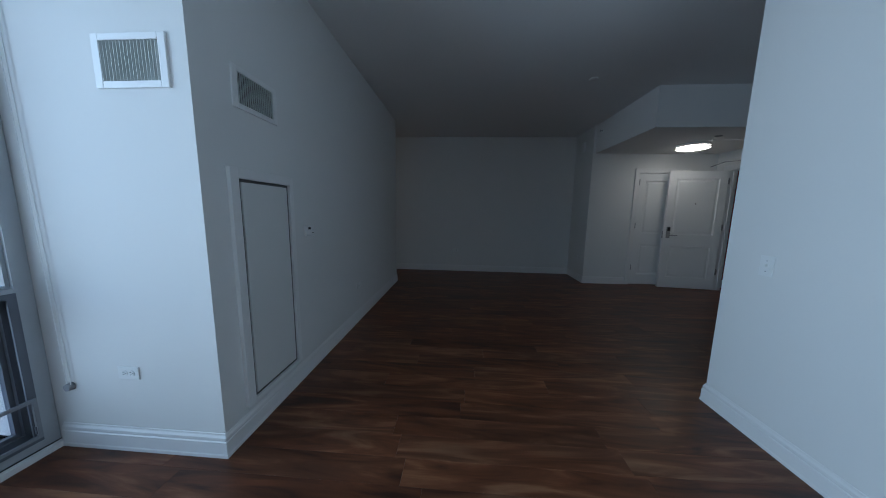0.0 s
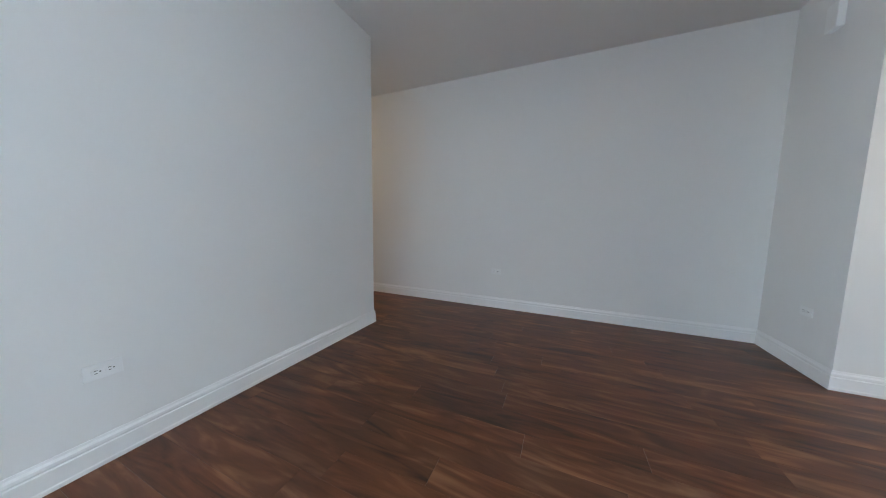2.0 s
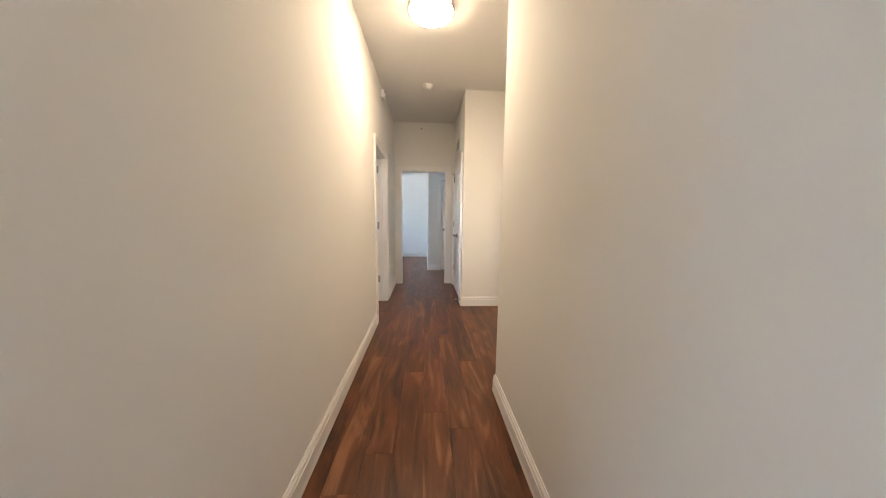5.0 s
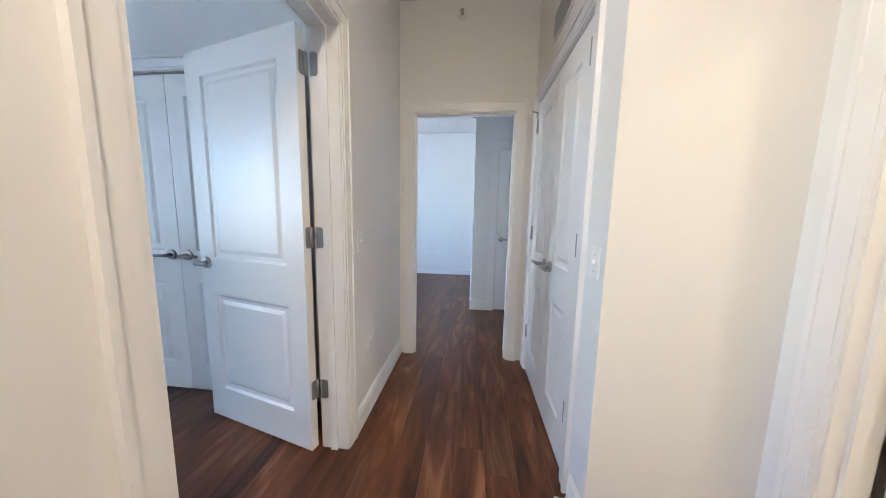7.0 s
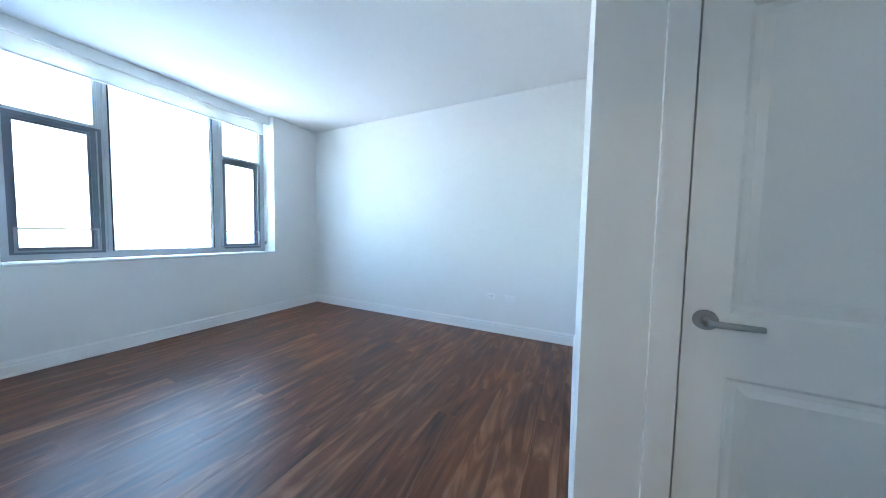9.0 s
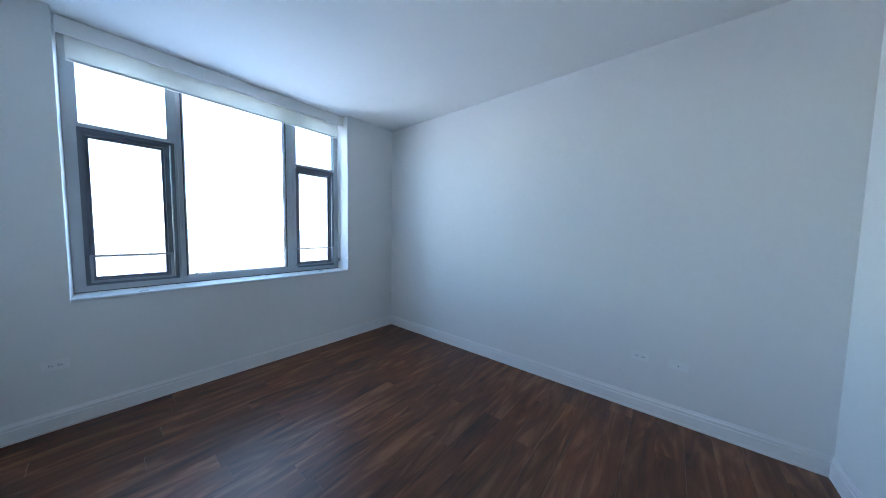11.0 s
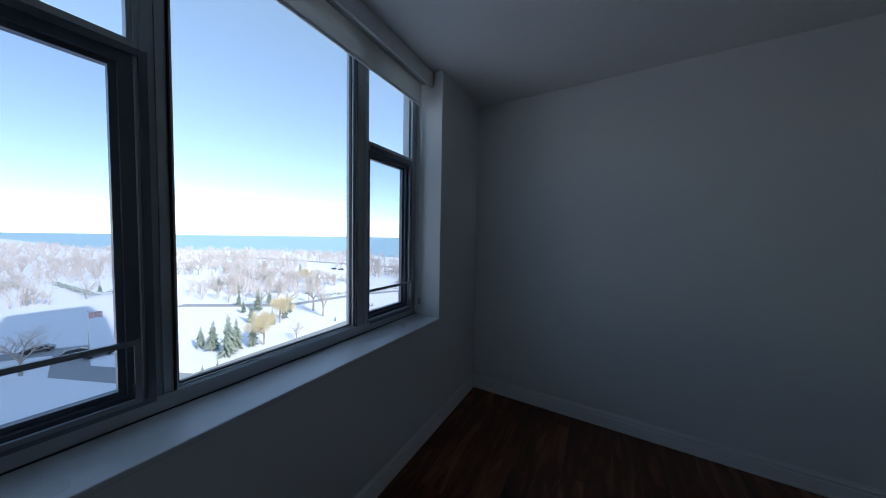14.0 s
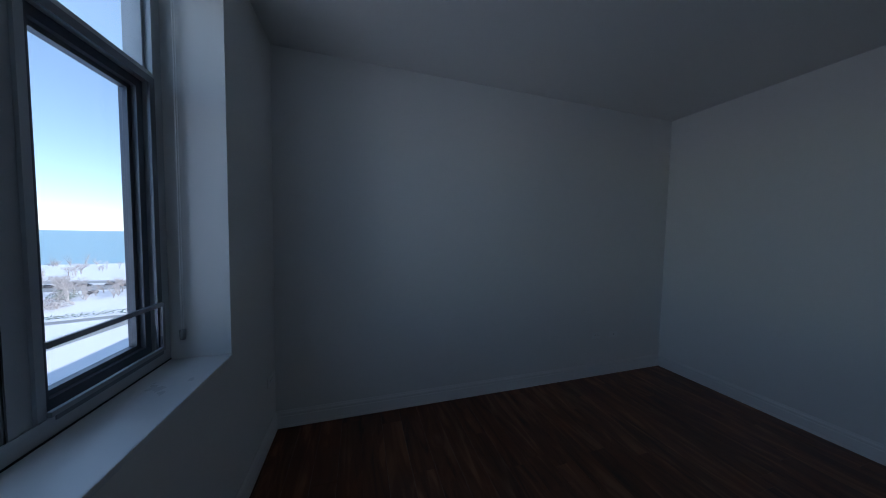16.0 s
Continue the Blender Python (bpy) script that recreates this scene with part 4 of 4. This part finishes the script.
pic = thing("framed_picture", pose(0.95, -13.325, 1.5), "gilt-framed brown landscape picture on the corridor wall", "picture")
part("frame", boxes((-0.34, -0.30, 0, 0.03, -0.26, 0.26), (0.30, 0.34, 0, 0.03, -0.26, 0.26), (-0.30, 0.30, 0, 0.03, -0.26, -0.22), (-0.30, 0.30, 0, 0.03, 0.22, 0.26)), CABWOOD, pic)
part("canvas", boxes((-0.30, 0.30, 0.002, 0.012, -0.22, 0.22)), varied("brown_canvas", (0.32, 0.22, 0.12), 0.6, scale=6, amount=0.6), pic, "brown canvas")
tab = thing("console_table", pose(-0.6, -13.1, 0), "dark wood console table in the corridor", "table")
part("tabletop", add_box(bmesh.new(), -0.5, 0.5, -0.2, 0.2, 0.77, 0.81, 0.005), CABWOOD, tab)
for sx in (-0.45, 0.45):
    for sy in (-0.15, 0.15):
        part("leg", add_cyl(bmesh.new(), (sx, sy, 0), (sx, sy, 0.77), 0.02, 0.028, 10), CABWOOD, tab)
# Added lamp, out of view, that only serves to light the corridor.
dome_lamp(pose(-0.6, -12.0, 2.55), 0.17, CORR_ADDED_LAMP, "unseen round ceiling lamp added to light the corridor")


# ---- outdoors ----
G = -26.0
structure("ground", boxes((-4600, 4600, -4600, 4600, G - 1, G)), SNOW, "snow-covered park ground", "ground")
structure("water", prism(bmesh.new(), [(200, 420), (-60, 330), (-194, 287), (-302, 272), (-420, 262), (-503, 235), (-590, 170), (-675, 95), (-1500, 55), (-4550, -120), (-4550, 4550), (4550, 4550), (4550, 900)], G - 0.5, G + 0.15), WATER, "blue open lake water", "water")
tower_block = thing("apartment_building", pose(0, 0, 0), "stone apartment tower that holds the rooms", "building")
part("lower_storeys", boxes((-4.28, 22, -11.5, 5.0, G, -0.36)), BRICK, tower_block)
part("upper_storeys", boxes((-4.28, 22, -11.5, 5.0, 3.2, 76)), BRICK, tower_block)
part("low_wing", boxes((-4.28, 22, 5.002, 96, G, 9.0)), BRICK, tower_block, "lower stone wing of the building")


def strip(name, pts, width, material, label, z):
    left = sweep(pts, [(-width / 2, G), (width / 2, G), (width / 2, z), (-width / 2, z)])
    structure(name, left, material, label, "road")


strip("road_park", [(-62, -60), (-67, 0), (-69, 30), (-70, 52), (-73, 80), (-70, 105), (-62, 140)], 5.0, ASPHALT, "cleared grey park road", G + 0.06)
strip("path_park", [(-140, 40), (-108, 62), (-101, 90), (-92, 107), (-78, 112), (-55, 116)], 4.0, ASPHALT, "cleared grey park path", G + 0.05)
strip("road_forecourt", [(-69.5, 20), (-92, 10), (-108, 12), (-118, -4), (-118, -40)], 5.0, ASPHALT, "cleared forecourt drive", G + 0.05)
strip("road_shore", [(-420, 150), (-260, 178), (-160, 190), (-60, 182), (60, 190)], 9.0, ASPHALT, "cleared shore drive", G + 0.06)
strip("road_lot", [(-150, 168), (-105, 172), (-60, 166)], 16.0, ASPHALT, "cleared parking lot", G + 0.05)



def hedge(pts, width, height, label):
    """A clipped hedge with an uneven top, leaf clumps set along a line."""
    bm = bmesh.new()
    for (ax, ay), (bx, by) in zip(pts, pts[1:]):
        n = int(math.hypot(bx - ax, by - ay) / 0.5)
        for i in range(n):
            for k in range(5):
                f = (i + rng.random()) / n
                c = Vector((ax + (bx - ax) * f + rng.uniform(-width, width) / 2, ay + (by - ay) * f + rng.uniform(-width, width) / 2, G + height * rng.uniform(0.1, 1.0)))
                d = [Vector((rng.uniform(-1, 1), rng.uniform(-1, 1), rng.uniform(-0.6, 0.6))) * 0.42 for _ in range(4)]
                v = [bm.verts.new(c + x) for x in d]
                for q in ((0, 1, 2), (0, 2, 3), (0, 3, 1), (1, 3, 2)):
                    bm.faces.new([v[j] for j in q])
    tagged(part("hedge", bm, NEEDLE), label, "hedge", "park hedges")


rng = random.Random(7)
hedge([(-112, 76), (-104, 95), (-95, 112), (-74, 118)], 1.4, 1.3, "long dark clipped hedge in snow")
hedge([(-79, 66), (-80, 80)], 1.2, 1.1, "short dark clipped hedge beside the road")
hedge([(-190, 96), (-150, 112), (-126, 118)], 2.0, 1.6, "long dark clipped hedge far across the snow")
hedge([(-240, 22), (-190, 26), (-184, 40)], 2.0, 1.8, "long dark clipped hedge far across the snow")



def grow(bm, twigs, p, d, length, r, level):
    """A limb and all that grows from it; the thin ends go into twigs."""
    q = p + d * length
    add_cyl(bm if level < 3 else twigs, p, q, r, r * 0.62, 5 if level < 2 else 3, False)
    if level == 5:
        return
    for k in range((4, 4, 3, 3, 3)[level]):
        side = Vector((rng.uniform(-1, 1), rng.uniform(-1, 1), rng.uniform(-0.2, 0.75)))
        nd = (d * rng.uniform(0.45, 0.9) + side.normalized() * rng.uniform(0.55, 0.95)).normalized()
        grow(bm, twigs, p + d * length * rng.uniform(0.55, 1.0), nd, length * rng.uniform(0.55, 0.8), r * rng.uniform(0.45, 0.62), level + 1)


def bare_tree(name, label, height, twig_mat, droop=False):
    tree = thing(name, pose(0, 0, G), label, "tree", "park trees")
    bm, tw = bmesh.new(), bmesh.new()
    grow(bm, tw, Vector((0, 0, -0.3)), Vector((0.03, 0.02, 1)).normalized(), height * 0.30, height * 0.024, 0)
    part("trunk", bm, BARK, tree, "grey forked trunk and limbs")
    if droop:
        tops = [v.co.copy() for v in tw.verts if v.co.z > height * 0.35]
        for p in tops[::4]:
            a = p
            for k in range(3):
                b = a + Vector((rng.uniform(-0.45, 0.45), rng.uniform(-0.45, 0.45), -rng.uniform(0.15, 0.75)))
                add_cyl(tw, a, b, 0.024, 0.016, 3, False)
                a = b
    part("crown", tw, twig_mat, tree, "fine leafless twigs")
    return tree


def spruce(label, height):
    tree = thing("spruce_tree", pose(0, 0, G), label, "tree", "park trees")
    part("trunk", add_cyl(bmesh.new(), (0, 0, -0.2), (0, 0, height), 0.16, 0.02, 7), BARK, tree)
    bm = bmesh.new()
    n, lean = 24, rng.uniform(0, 6)
    for i in range(n):
        f = i / (n - 1)
        z, reach = height * (0.10 + 0.9 * f), height * 0.24 * (1 - f) ** 0.85 + 0.12
        tier = rng.uniform(0.62, 1.12)
        for k in range(11):
            a = k * math.tau / 11 + rng.uniform(-0.25, 0.25) + i
            rr = reach * tier * rng.uniform(0.45, 1.25) * (1 + 0.25 * math.sin(a + lean))
            c, s = math.cos(a), math.sin(a)
            o, tip = Vector((0, 0, z)), Vector((c * rr, s * rr, z - rr * rng.uniform(0.25, 0.5)))
            side = Vector((-s, c, 0)) * (0.13 + rr * 0.16)
            mid = (o + tip) / 2 + Vector((0, 0, 0.10 * rr))
            v = [bm.verts.new(x) for x in (o, mid + side, tip, mid - side, mid - Vector((0, 0, 0.2 * rr)))]
            for q in ((0, 1, 2), (0, 2, 3), (0, 1, 4), (1, 2, 4), (2, 3, 4), (3, 0, 4)):
                bm.faces.new([v[j] for j in q])
    part("crown", bm, NEEDLE, tree, "dark needled branches")
    return tree


kinds = [bare_tree("bare_tree", "leafless grey park tree in snow", h, TWIG) for h in (15.0, 17.5, 13.0)]
kinds[0].matrix_world, kinds[1].matrix_world, kinds[2].matrix_world = pose(-84, 60.5, G, 0, 0, 40), pose(-93, 63, G), pose(-97, 5, G)
willow = bare_tree("willow_tree", "yellow leafless weeping willow in snow", 12.5, WILLOW, True)
willow.matrix_world = pose(-75, 37, G)
copy_thing(willow, pose(-150, 98, G, 0, 0, 90))
copy_thing(willow, pose(-89, 49, G, 0, 0, 200))
for x, y, k, s in ((-71, 43, 2, 0.55), (-61, 44, 2, 0.38), (-182, 24, 0, 0.8), (-164, 1, 1, 0.7), (-134, 172, 0, 0.6), (-101, 58, 0, 0.8), (-112, 55, 1, 0.75), (-106, 70, 2, 0.8), (-118, 64, 0, 0.7), (-80, 18, 2, 0.4), (-126, 34, 1, 0.5)):
    c = copy_thing(kinds[k], pose(x, y, G, 0, 0, 40 * x))
    c.scale = (s, s, s)
spruces = [spruce("dark green spruce in snow", h) for h in (9.5, 7.5, 6.0)]
for ob, m in zip(spruces, (pose(-75, 29.5, G), pose(-77, 32, G), pose(-76, 35, G))):
    ob.matrix_world = m
for x, y, s in ((-85, 28, 0.75), (-68, 22.5, 0.4), (-67, 24.5, 0.38), (-66, 15, 0.7), (-81, 29, 0.8), (-80, 33, 0.6), (-76, 59, 0.25), (-92, 52, 0.9), (-88, 46, 0.75), (-97, 57, 0.8), (-104, 60, 0.9), (-96, 44, 0.7), (-108, 52, 0.9), (-120, 80, 0.9), (-132, 92, 0.8), (-110, 48, 0.8), (-116, 60, 1.0), (-122, 52, 0.9), (-160, 60, 1.0), (-190, 120, 1.0), (-210, 40, 1.0), (-138, 76, 0.7), (-171, 86, 0.8), (-146, 62, 0.9), (-230, 90, 1.0), (-260, 130, 0.9), (-188, 38, 0.5), (-199, 30, 0.6)):
    c = copy_thing(spruces[int(-x) % 3], pose(x, y, G, 0, 0, 57 * s * x))
    c.scale = (s, s, s * 0.95)


def shrub(m, reach, height, material, label):
    """A low rounded evergreen or bare bush: many small leaf clumps with gaps on short stems."""
    b = thing("shrub", m, label, "shrub", "park shrubs")
    st, lf = bmesh.new(), bmesh.new()
    for i in range(7):
        a = i * 0.9
        add_cyl(st, (0, 0, -0.1), (reach * 0.5 * math.cos(a), reach * 0.5 * math.sin(a), height * 0.6), 0.06, 0.02, 4, False)
    for i in range(420):
        a, u, w = rng.uniform(0, math.tau), rng.random() ** 0.5, rng.random()
        rr = reach * u * (0.75 + 0.25 * math.sin(3 * a + reach))
        c = Vector((rr * math.cos(a), rr * math.sin(a), height * (0.12 + 0.88 * w * math.sqrt(max(0.05, 1 - u * u)))))
        v = [lf.verts.new(c + Vector((rng.uniform(-1, 1), rng.uniform(-1, 1), rng.uniform(-0.7, 0.7))) * 0.38) for _ in range(4)]
        for q in ((0, 1, 2), (0, 2, 3), (0, 3, 1), (1, 3, 2)):
            lf.faces.new([v[j] for j in q])
    part("stems", st, BARK, b)
    part("leaves", lf, material, b)


shrub(pose(-219, 94, G), 9.0, 7.0, NEEDLE, "broad dark evergreen thicket in snow")
shrub(pose(-188, 95, G), 5.0, 4.0, NEEDLE, "low dark evergreen shrub in snow")
shrub(pose(-112, 143, G), 4.5, 4.2, NEEDLE, "rounded dark green shrub by the shore drive")
shrub(pose(-103, 127, G), 5.0, 4.0, TWIG, "low reddish bare bush in snow")
shrub(pose(-176, 66, G), 4.5, 3.6, NEEDLE, "low dark evergreen shrub in snow")
shrub(pose(-240, 8, G), 6.0, 4.5, NEEDLE, "broad dark evergreen shrub far off")


def on_land(x, y):
    shore = np.interp(x, (-675, -590, -503, -420, -302, -194, -60, 200), (95, 170, 235, 262, 272, 287, 330, 420))
    return y < shore - 12 and not (x > -178 and y < 48) and not (x > -128 and y < 122) and not (-160 < x < -50 and 160 < y < 198)


def wander(x, y):
    """Clearings: below zero the snow lies open."""
    return math.sin(x * 0.045 + 1.3) + math.sin(y * 0.06 + x * 0.02) + math.sin((x - y) * 0.031) + 0.8


count = 0
while count < 280:
    d = 95 + 300 * rng.random() ** 1.3
    a = radians(rng.uniform(14, 105))
    x, y = -d * math.sin(a), d * math.cos(a)
    if not on_land(x, y) or wander(x, y) < 0.15:
        continue
    s = rng.uniform(0.5, 0.95)
    c = copy_thing(kinds[count % 3], pose(x, y, G, 0, 0, rng.uniform(0, 360)))
    c.scale = (s, s, s * rng.uniform(0.85, 1.0))
    count += 1

# far woods, uncountable
fw = bmesh.new()
for i in range(8200):
    d = 100 + 800 * rng.random() ** 1.25
    a = radians(rng.uniform(25, 125))
    x, y = -d * math.sin(a), d * math.cos(a)
    if not on_land(x, y) or (x > -160 and y > 150) or (d < 150 and rng.random() < 0.5) or (wander(x, y) < 0 and d < 330):
        continue
    h = rng.uniform(4, 10)
    if d < 330:
        for k in range(3):
            foot = Vector((x, y, G))
            fork = foot + Vector((rng.uniform(-0.12, 0.12) * h, rng.uniform(-0.12, 0.12) * h, h * rng.uniform(0.2, 0.4)))
            add_cyl(fw, foot, fork, 0.14, 0.10, 3, False)
            for j in range(3):
                limb = fork + Vector((rng.uniform(-0.22, 0.22) * h, rng.uniform(-0.22, 0.22) * h, h * rng.uniform(0.15, 0.4)))
                add_cyl(fw, fork, limb, 0.09, 0.05, 3, False)
                for i2 in range(3):
                    tip = limb + Vector((rng.uniform(-0.16, 0.16) * h, rng.uniform(-0.16, 0.16) * h, h * rng.uniform(0.0, 0.25)))
                    add_cyl(fw, limb, tip, 0.05, 0.02, 3, False)
        continue
    for k in range(9):
        t = Vector((x + rng.uniform(-3, 3), y + rng.uniform(-3, 3), G + h * rng.uniform(0.55, 1.0)))
        add_cyl(fw, (x, y, G + rng.uniform(0, 2.5)), t, 0.10 + d * 0.0002, 0.04, 3, False)
tagged(part("far_woods", fw, TWIG), "distant leafless grey woods on snow", "woods", kind="stuff")

for x, y, w, h in ((-1500, -27, 19, 122), (-1506, -6, 17, 104), (-1512, -47, 17, 96), (-1490, 5, 9, 34)):
    tw = thing("far_tower", pose(x, y, G), "hazy distant high-rise tower", "building", "far towers")
    part("wall", boxes((-w / 2, w / 2, -w / 2, w / 2, 0, h)), TOWER, tw)
    part("roof", boxes((-w / 2.6, w / 2.6, -w / 2.6, w / 2.6, h, h + 5)), TOWER, tw)
    for k in range(4):
        u = -w / 2 + w * (k + 0.5) / 4
        part("window", boxes((w / 2, w / 2 + 0.3, u - w * 0.07, u + w * 0.07, 4, h - 4)), TOWERGLASS, tw, "blue-grey upright window strip")

# low pale house and flagpole in the tower's shadow
house = thing("house", pose(-112, -4, G, 0, 0, 8), "low pale house with dark windows in the shade", "house")
part("wall", boxes((-6, 6, -12, 6, -0.2, 5.2)), PALEWALL, house)
rb = bmesh.new()
eaves = [[rb.verts.new((x, y, 5.2)) for x, y in ((-6.5, -12.5), (6.5, -12.5), (6.5, 6.5), (-6.5, 6.5))], [rb.verts.new((0, y, 7.4)) for y in (-9, 3)]]
e0, e1, e2, e3 = eaves[0]
f0, f1 = eaves[1]
for q in ((e0, e1, f0), (e1, e2, f1, f0), (e2, e3, f1), (e3, e0, f0, f1), (e3, e2, e1, e0)):
    rb.faces.new(q)
part("roof", rb, SNOW, house, "snow-covered hipped roof")
for y in (-10, -6.5, -3, 0.5, 4):
    for z in (0.9, 3.2):
        w = part("window", boxes((6.0, 6.05, y - 0.6, y + 0.6, z, z + 1.4)), SASH, house, "dark window")
        part("sill", boxes((6.0, 6.14, y - 0.7, y + 0.7, z - 0.12, z)), TRIM, w)
pole = thing("flagpole", pose(-104, 14, G), "white flagpole with a striped red and white flag", "flagpole")
part("pole", add_cyl(bmesh.new(), (0, 0, -0.1), (0, 0, 9.0), 0.11, 0.06, 10), TRIM, pole)
part("finial", add_lathe(bmesh.new(), [(0, 0), (0.12, 0.06), (0.14, 0.14), (0.1, 0.22), (0, 0.26)], 12, (0, 0, 9.0)), STEEL, pole)
flag = bmesh.new()
ripple = [(0.25 * math.sin(k * 0.9), 0.1 + 0.22 * k) for k in range(10)]
for c in range(0, 13, 2):
    for (xa, ya), (xb, yb) in zip(ripple, ripple[1:]):
        flag.faces.new([flag.verts.new(p) for p in ((xa, ya, 7.5 + c * 0.1), (xb, yb, 7.5 + c * 0.1), (xb, yb, 7.6 + c * 0.1), (xa, ya, 7.6 + c * 0.1))])
cloth = part("flag", flag, REDWALL, pole, "red stripes")
white = bmesh.new()
for c in range(1, 13, 2):
    for (xa, ya), (xb, yb) in zip(ripple, ripple[1:]):
        white.faces.new([white.verts.new(p) for p in ((xa, ya, 7.5 + c * 0.1), (xb, yb, 7.5 + c * 0.1), (xb, yb, 7.6 + c * 0.1), (xa, ya, 7.6 + c * 0.1))])
part("stripes", white, PLASTIC, cloth, "white stripes")


def parked_car(m):
    c = thing("parked_car", m, "small dark parked car on the cleared lot", "car", "parked cars")
    bm = prism(bmesh.new(), [(-2.2, 0.35), (2.2, 0.35), (2.25, 0.75), (1.3, 0.95), (0.7, 1.42), (-1.2, 1.42), (-2.0, 0.95), (-2.25, 0.8)], -0.85, 0.85)
    bmesh.ops.rotate(bm, verts=bm.verts, matrix=Matrix.Rotation(radians(90), 3, "X"))
    part("body", bm, CARP, c)
    for x in (-1.35, 1.35):
        for y in (-0.8, 0.8):
            part("wheel", add_cyl(bmesh.new(), (x, y - 0.1, 0.33), (x, y + 0.1, 0.33), 0.33, n=14), GASKET_AND_SHADE, c)
    return c


car = parked_car(pose(-128, 174, G + 0.05, 0, 0, 20))
for x, y in ((-120, 177), (-112, 173), (-98, 175), (-84, 172), (-140, 172), (-188, 147), (-181, 148), (-111, 153), (-137, 179), (-70, 170), (-103, 11.5), (-98, 14.5), (-112, 8)):
    copy_thing(car, pose(x, y, G + 0.05, 0, 0, 10 + x))

# ---- floor planks ----
PW, PL, GAP = 0.152, 1.22, 0.0007
floor = structure("floor", boxes((-7.73, XB + T, YE - T, -3.98, -0.3, -0.006), (-4.29, XB + T, -3.98, WY + T, -0.3, -0.006)), JOINT, "dark walnut vinyl plank floor", "floor")


def plank_mesh(w, l):
    bm = bmesh.new()
    g, b = GAP / 2, 0.0004
    lo = [bm.verts.new(p) for p in ((g, g, -0.006), (w - g, g, -0.006), (w - g, l - g, -0.006), (g, l - g, -0.006))]
    md = [bm.verts.new((v.co.x, v.co.y, -0.0004)) for v in lo]
    hi = [bm.verts.new(p) for p in ((g + b, g + b, 0), (w - g - b, g + b, 0), (w - g - b, l - g - b, 0), (g + b, l - g - b, 0))]
    for p, q in ((lo, md), (md, hi)):
        for i in range(4):
            bm.faces.new((p[i], p[(i + 1) % 4], q[(i + 1) % 4], q[i]))
    bm.faces.new(hi)
    return bm


def walked(x, y):
    """The stretch of plan that is passed closely."""
    return (-0.7 < x < 1.2 and -5.3 < y < 0.3) or (-4.1 < x < 0.2 and 0.1 < y < 3.7) or (-3.6 < x < 0.6 and -7.6 < y < -5.2)


full = mesh_of("plank", plank_mesh(PW, PL), FLOOR)
rest, made, cut = [], 0, {}
x = XB + T - PW
while x > -7.6:
    y, last = YE - T - rng.uniform(0, PL), WY + 0.1 if x > -4.25 else -4.05
    while y < last:
        y0, y1 = max(y, YE - T), min(y + PL, last)
        if y1 - y0 > 0.05:
            if walked(x + PW / 2, (y0 + y1) / 2) and made < 300:
                l = round(y1 - y0, 3)
                me = full if abs(l - PL) < 0.002 else cut.setdefault(l, mesh_of("plank", plank_mesh(PW, l), FLOOR))
                o = new("plank", me)
                o.parent = floor
                o.location = (x, y0, 0)
                made += 1
            else:
                rest.append((x, y0, y1 - y0))
        y += PL
    x -= PW
verts, faces = [], []
for x, y, l in rest:
    bm = plank_mesh(PW, l)
    k = len(verts)
    bm.verts.index_update()
    verts += [(v.co.x + x, v.co.y + y, v.co.z) for v in bm.verts]
    faces += [[k + v.index for v in f.verts] for f in bm.faces]
    bm.free()
me = bpy.data.meshes.new("planks_rest")
me.from_pydata(verts, [], faces)
me.materials.append(FLOOR)
o = new("planks_rest", me)
o.parent = floor
tagged(o, kind="stuff")
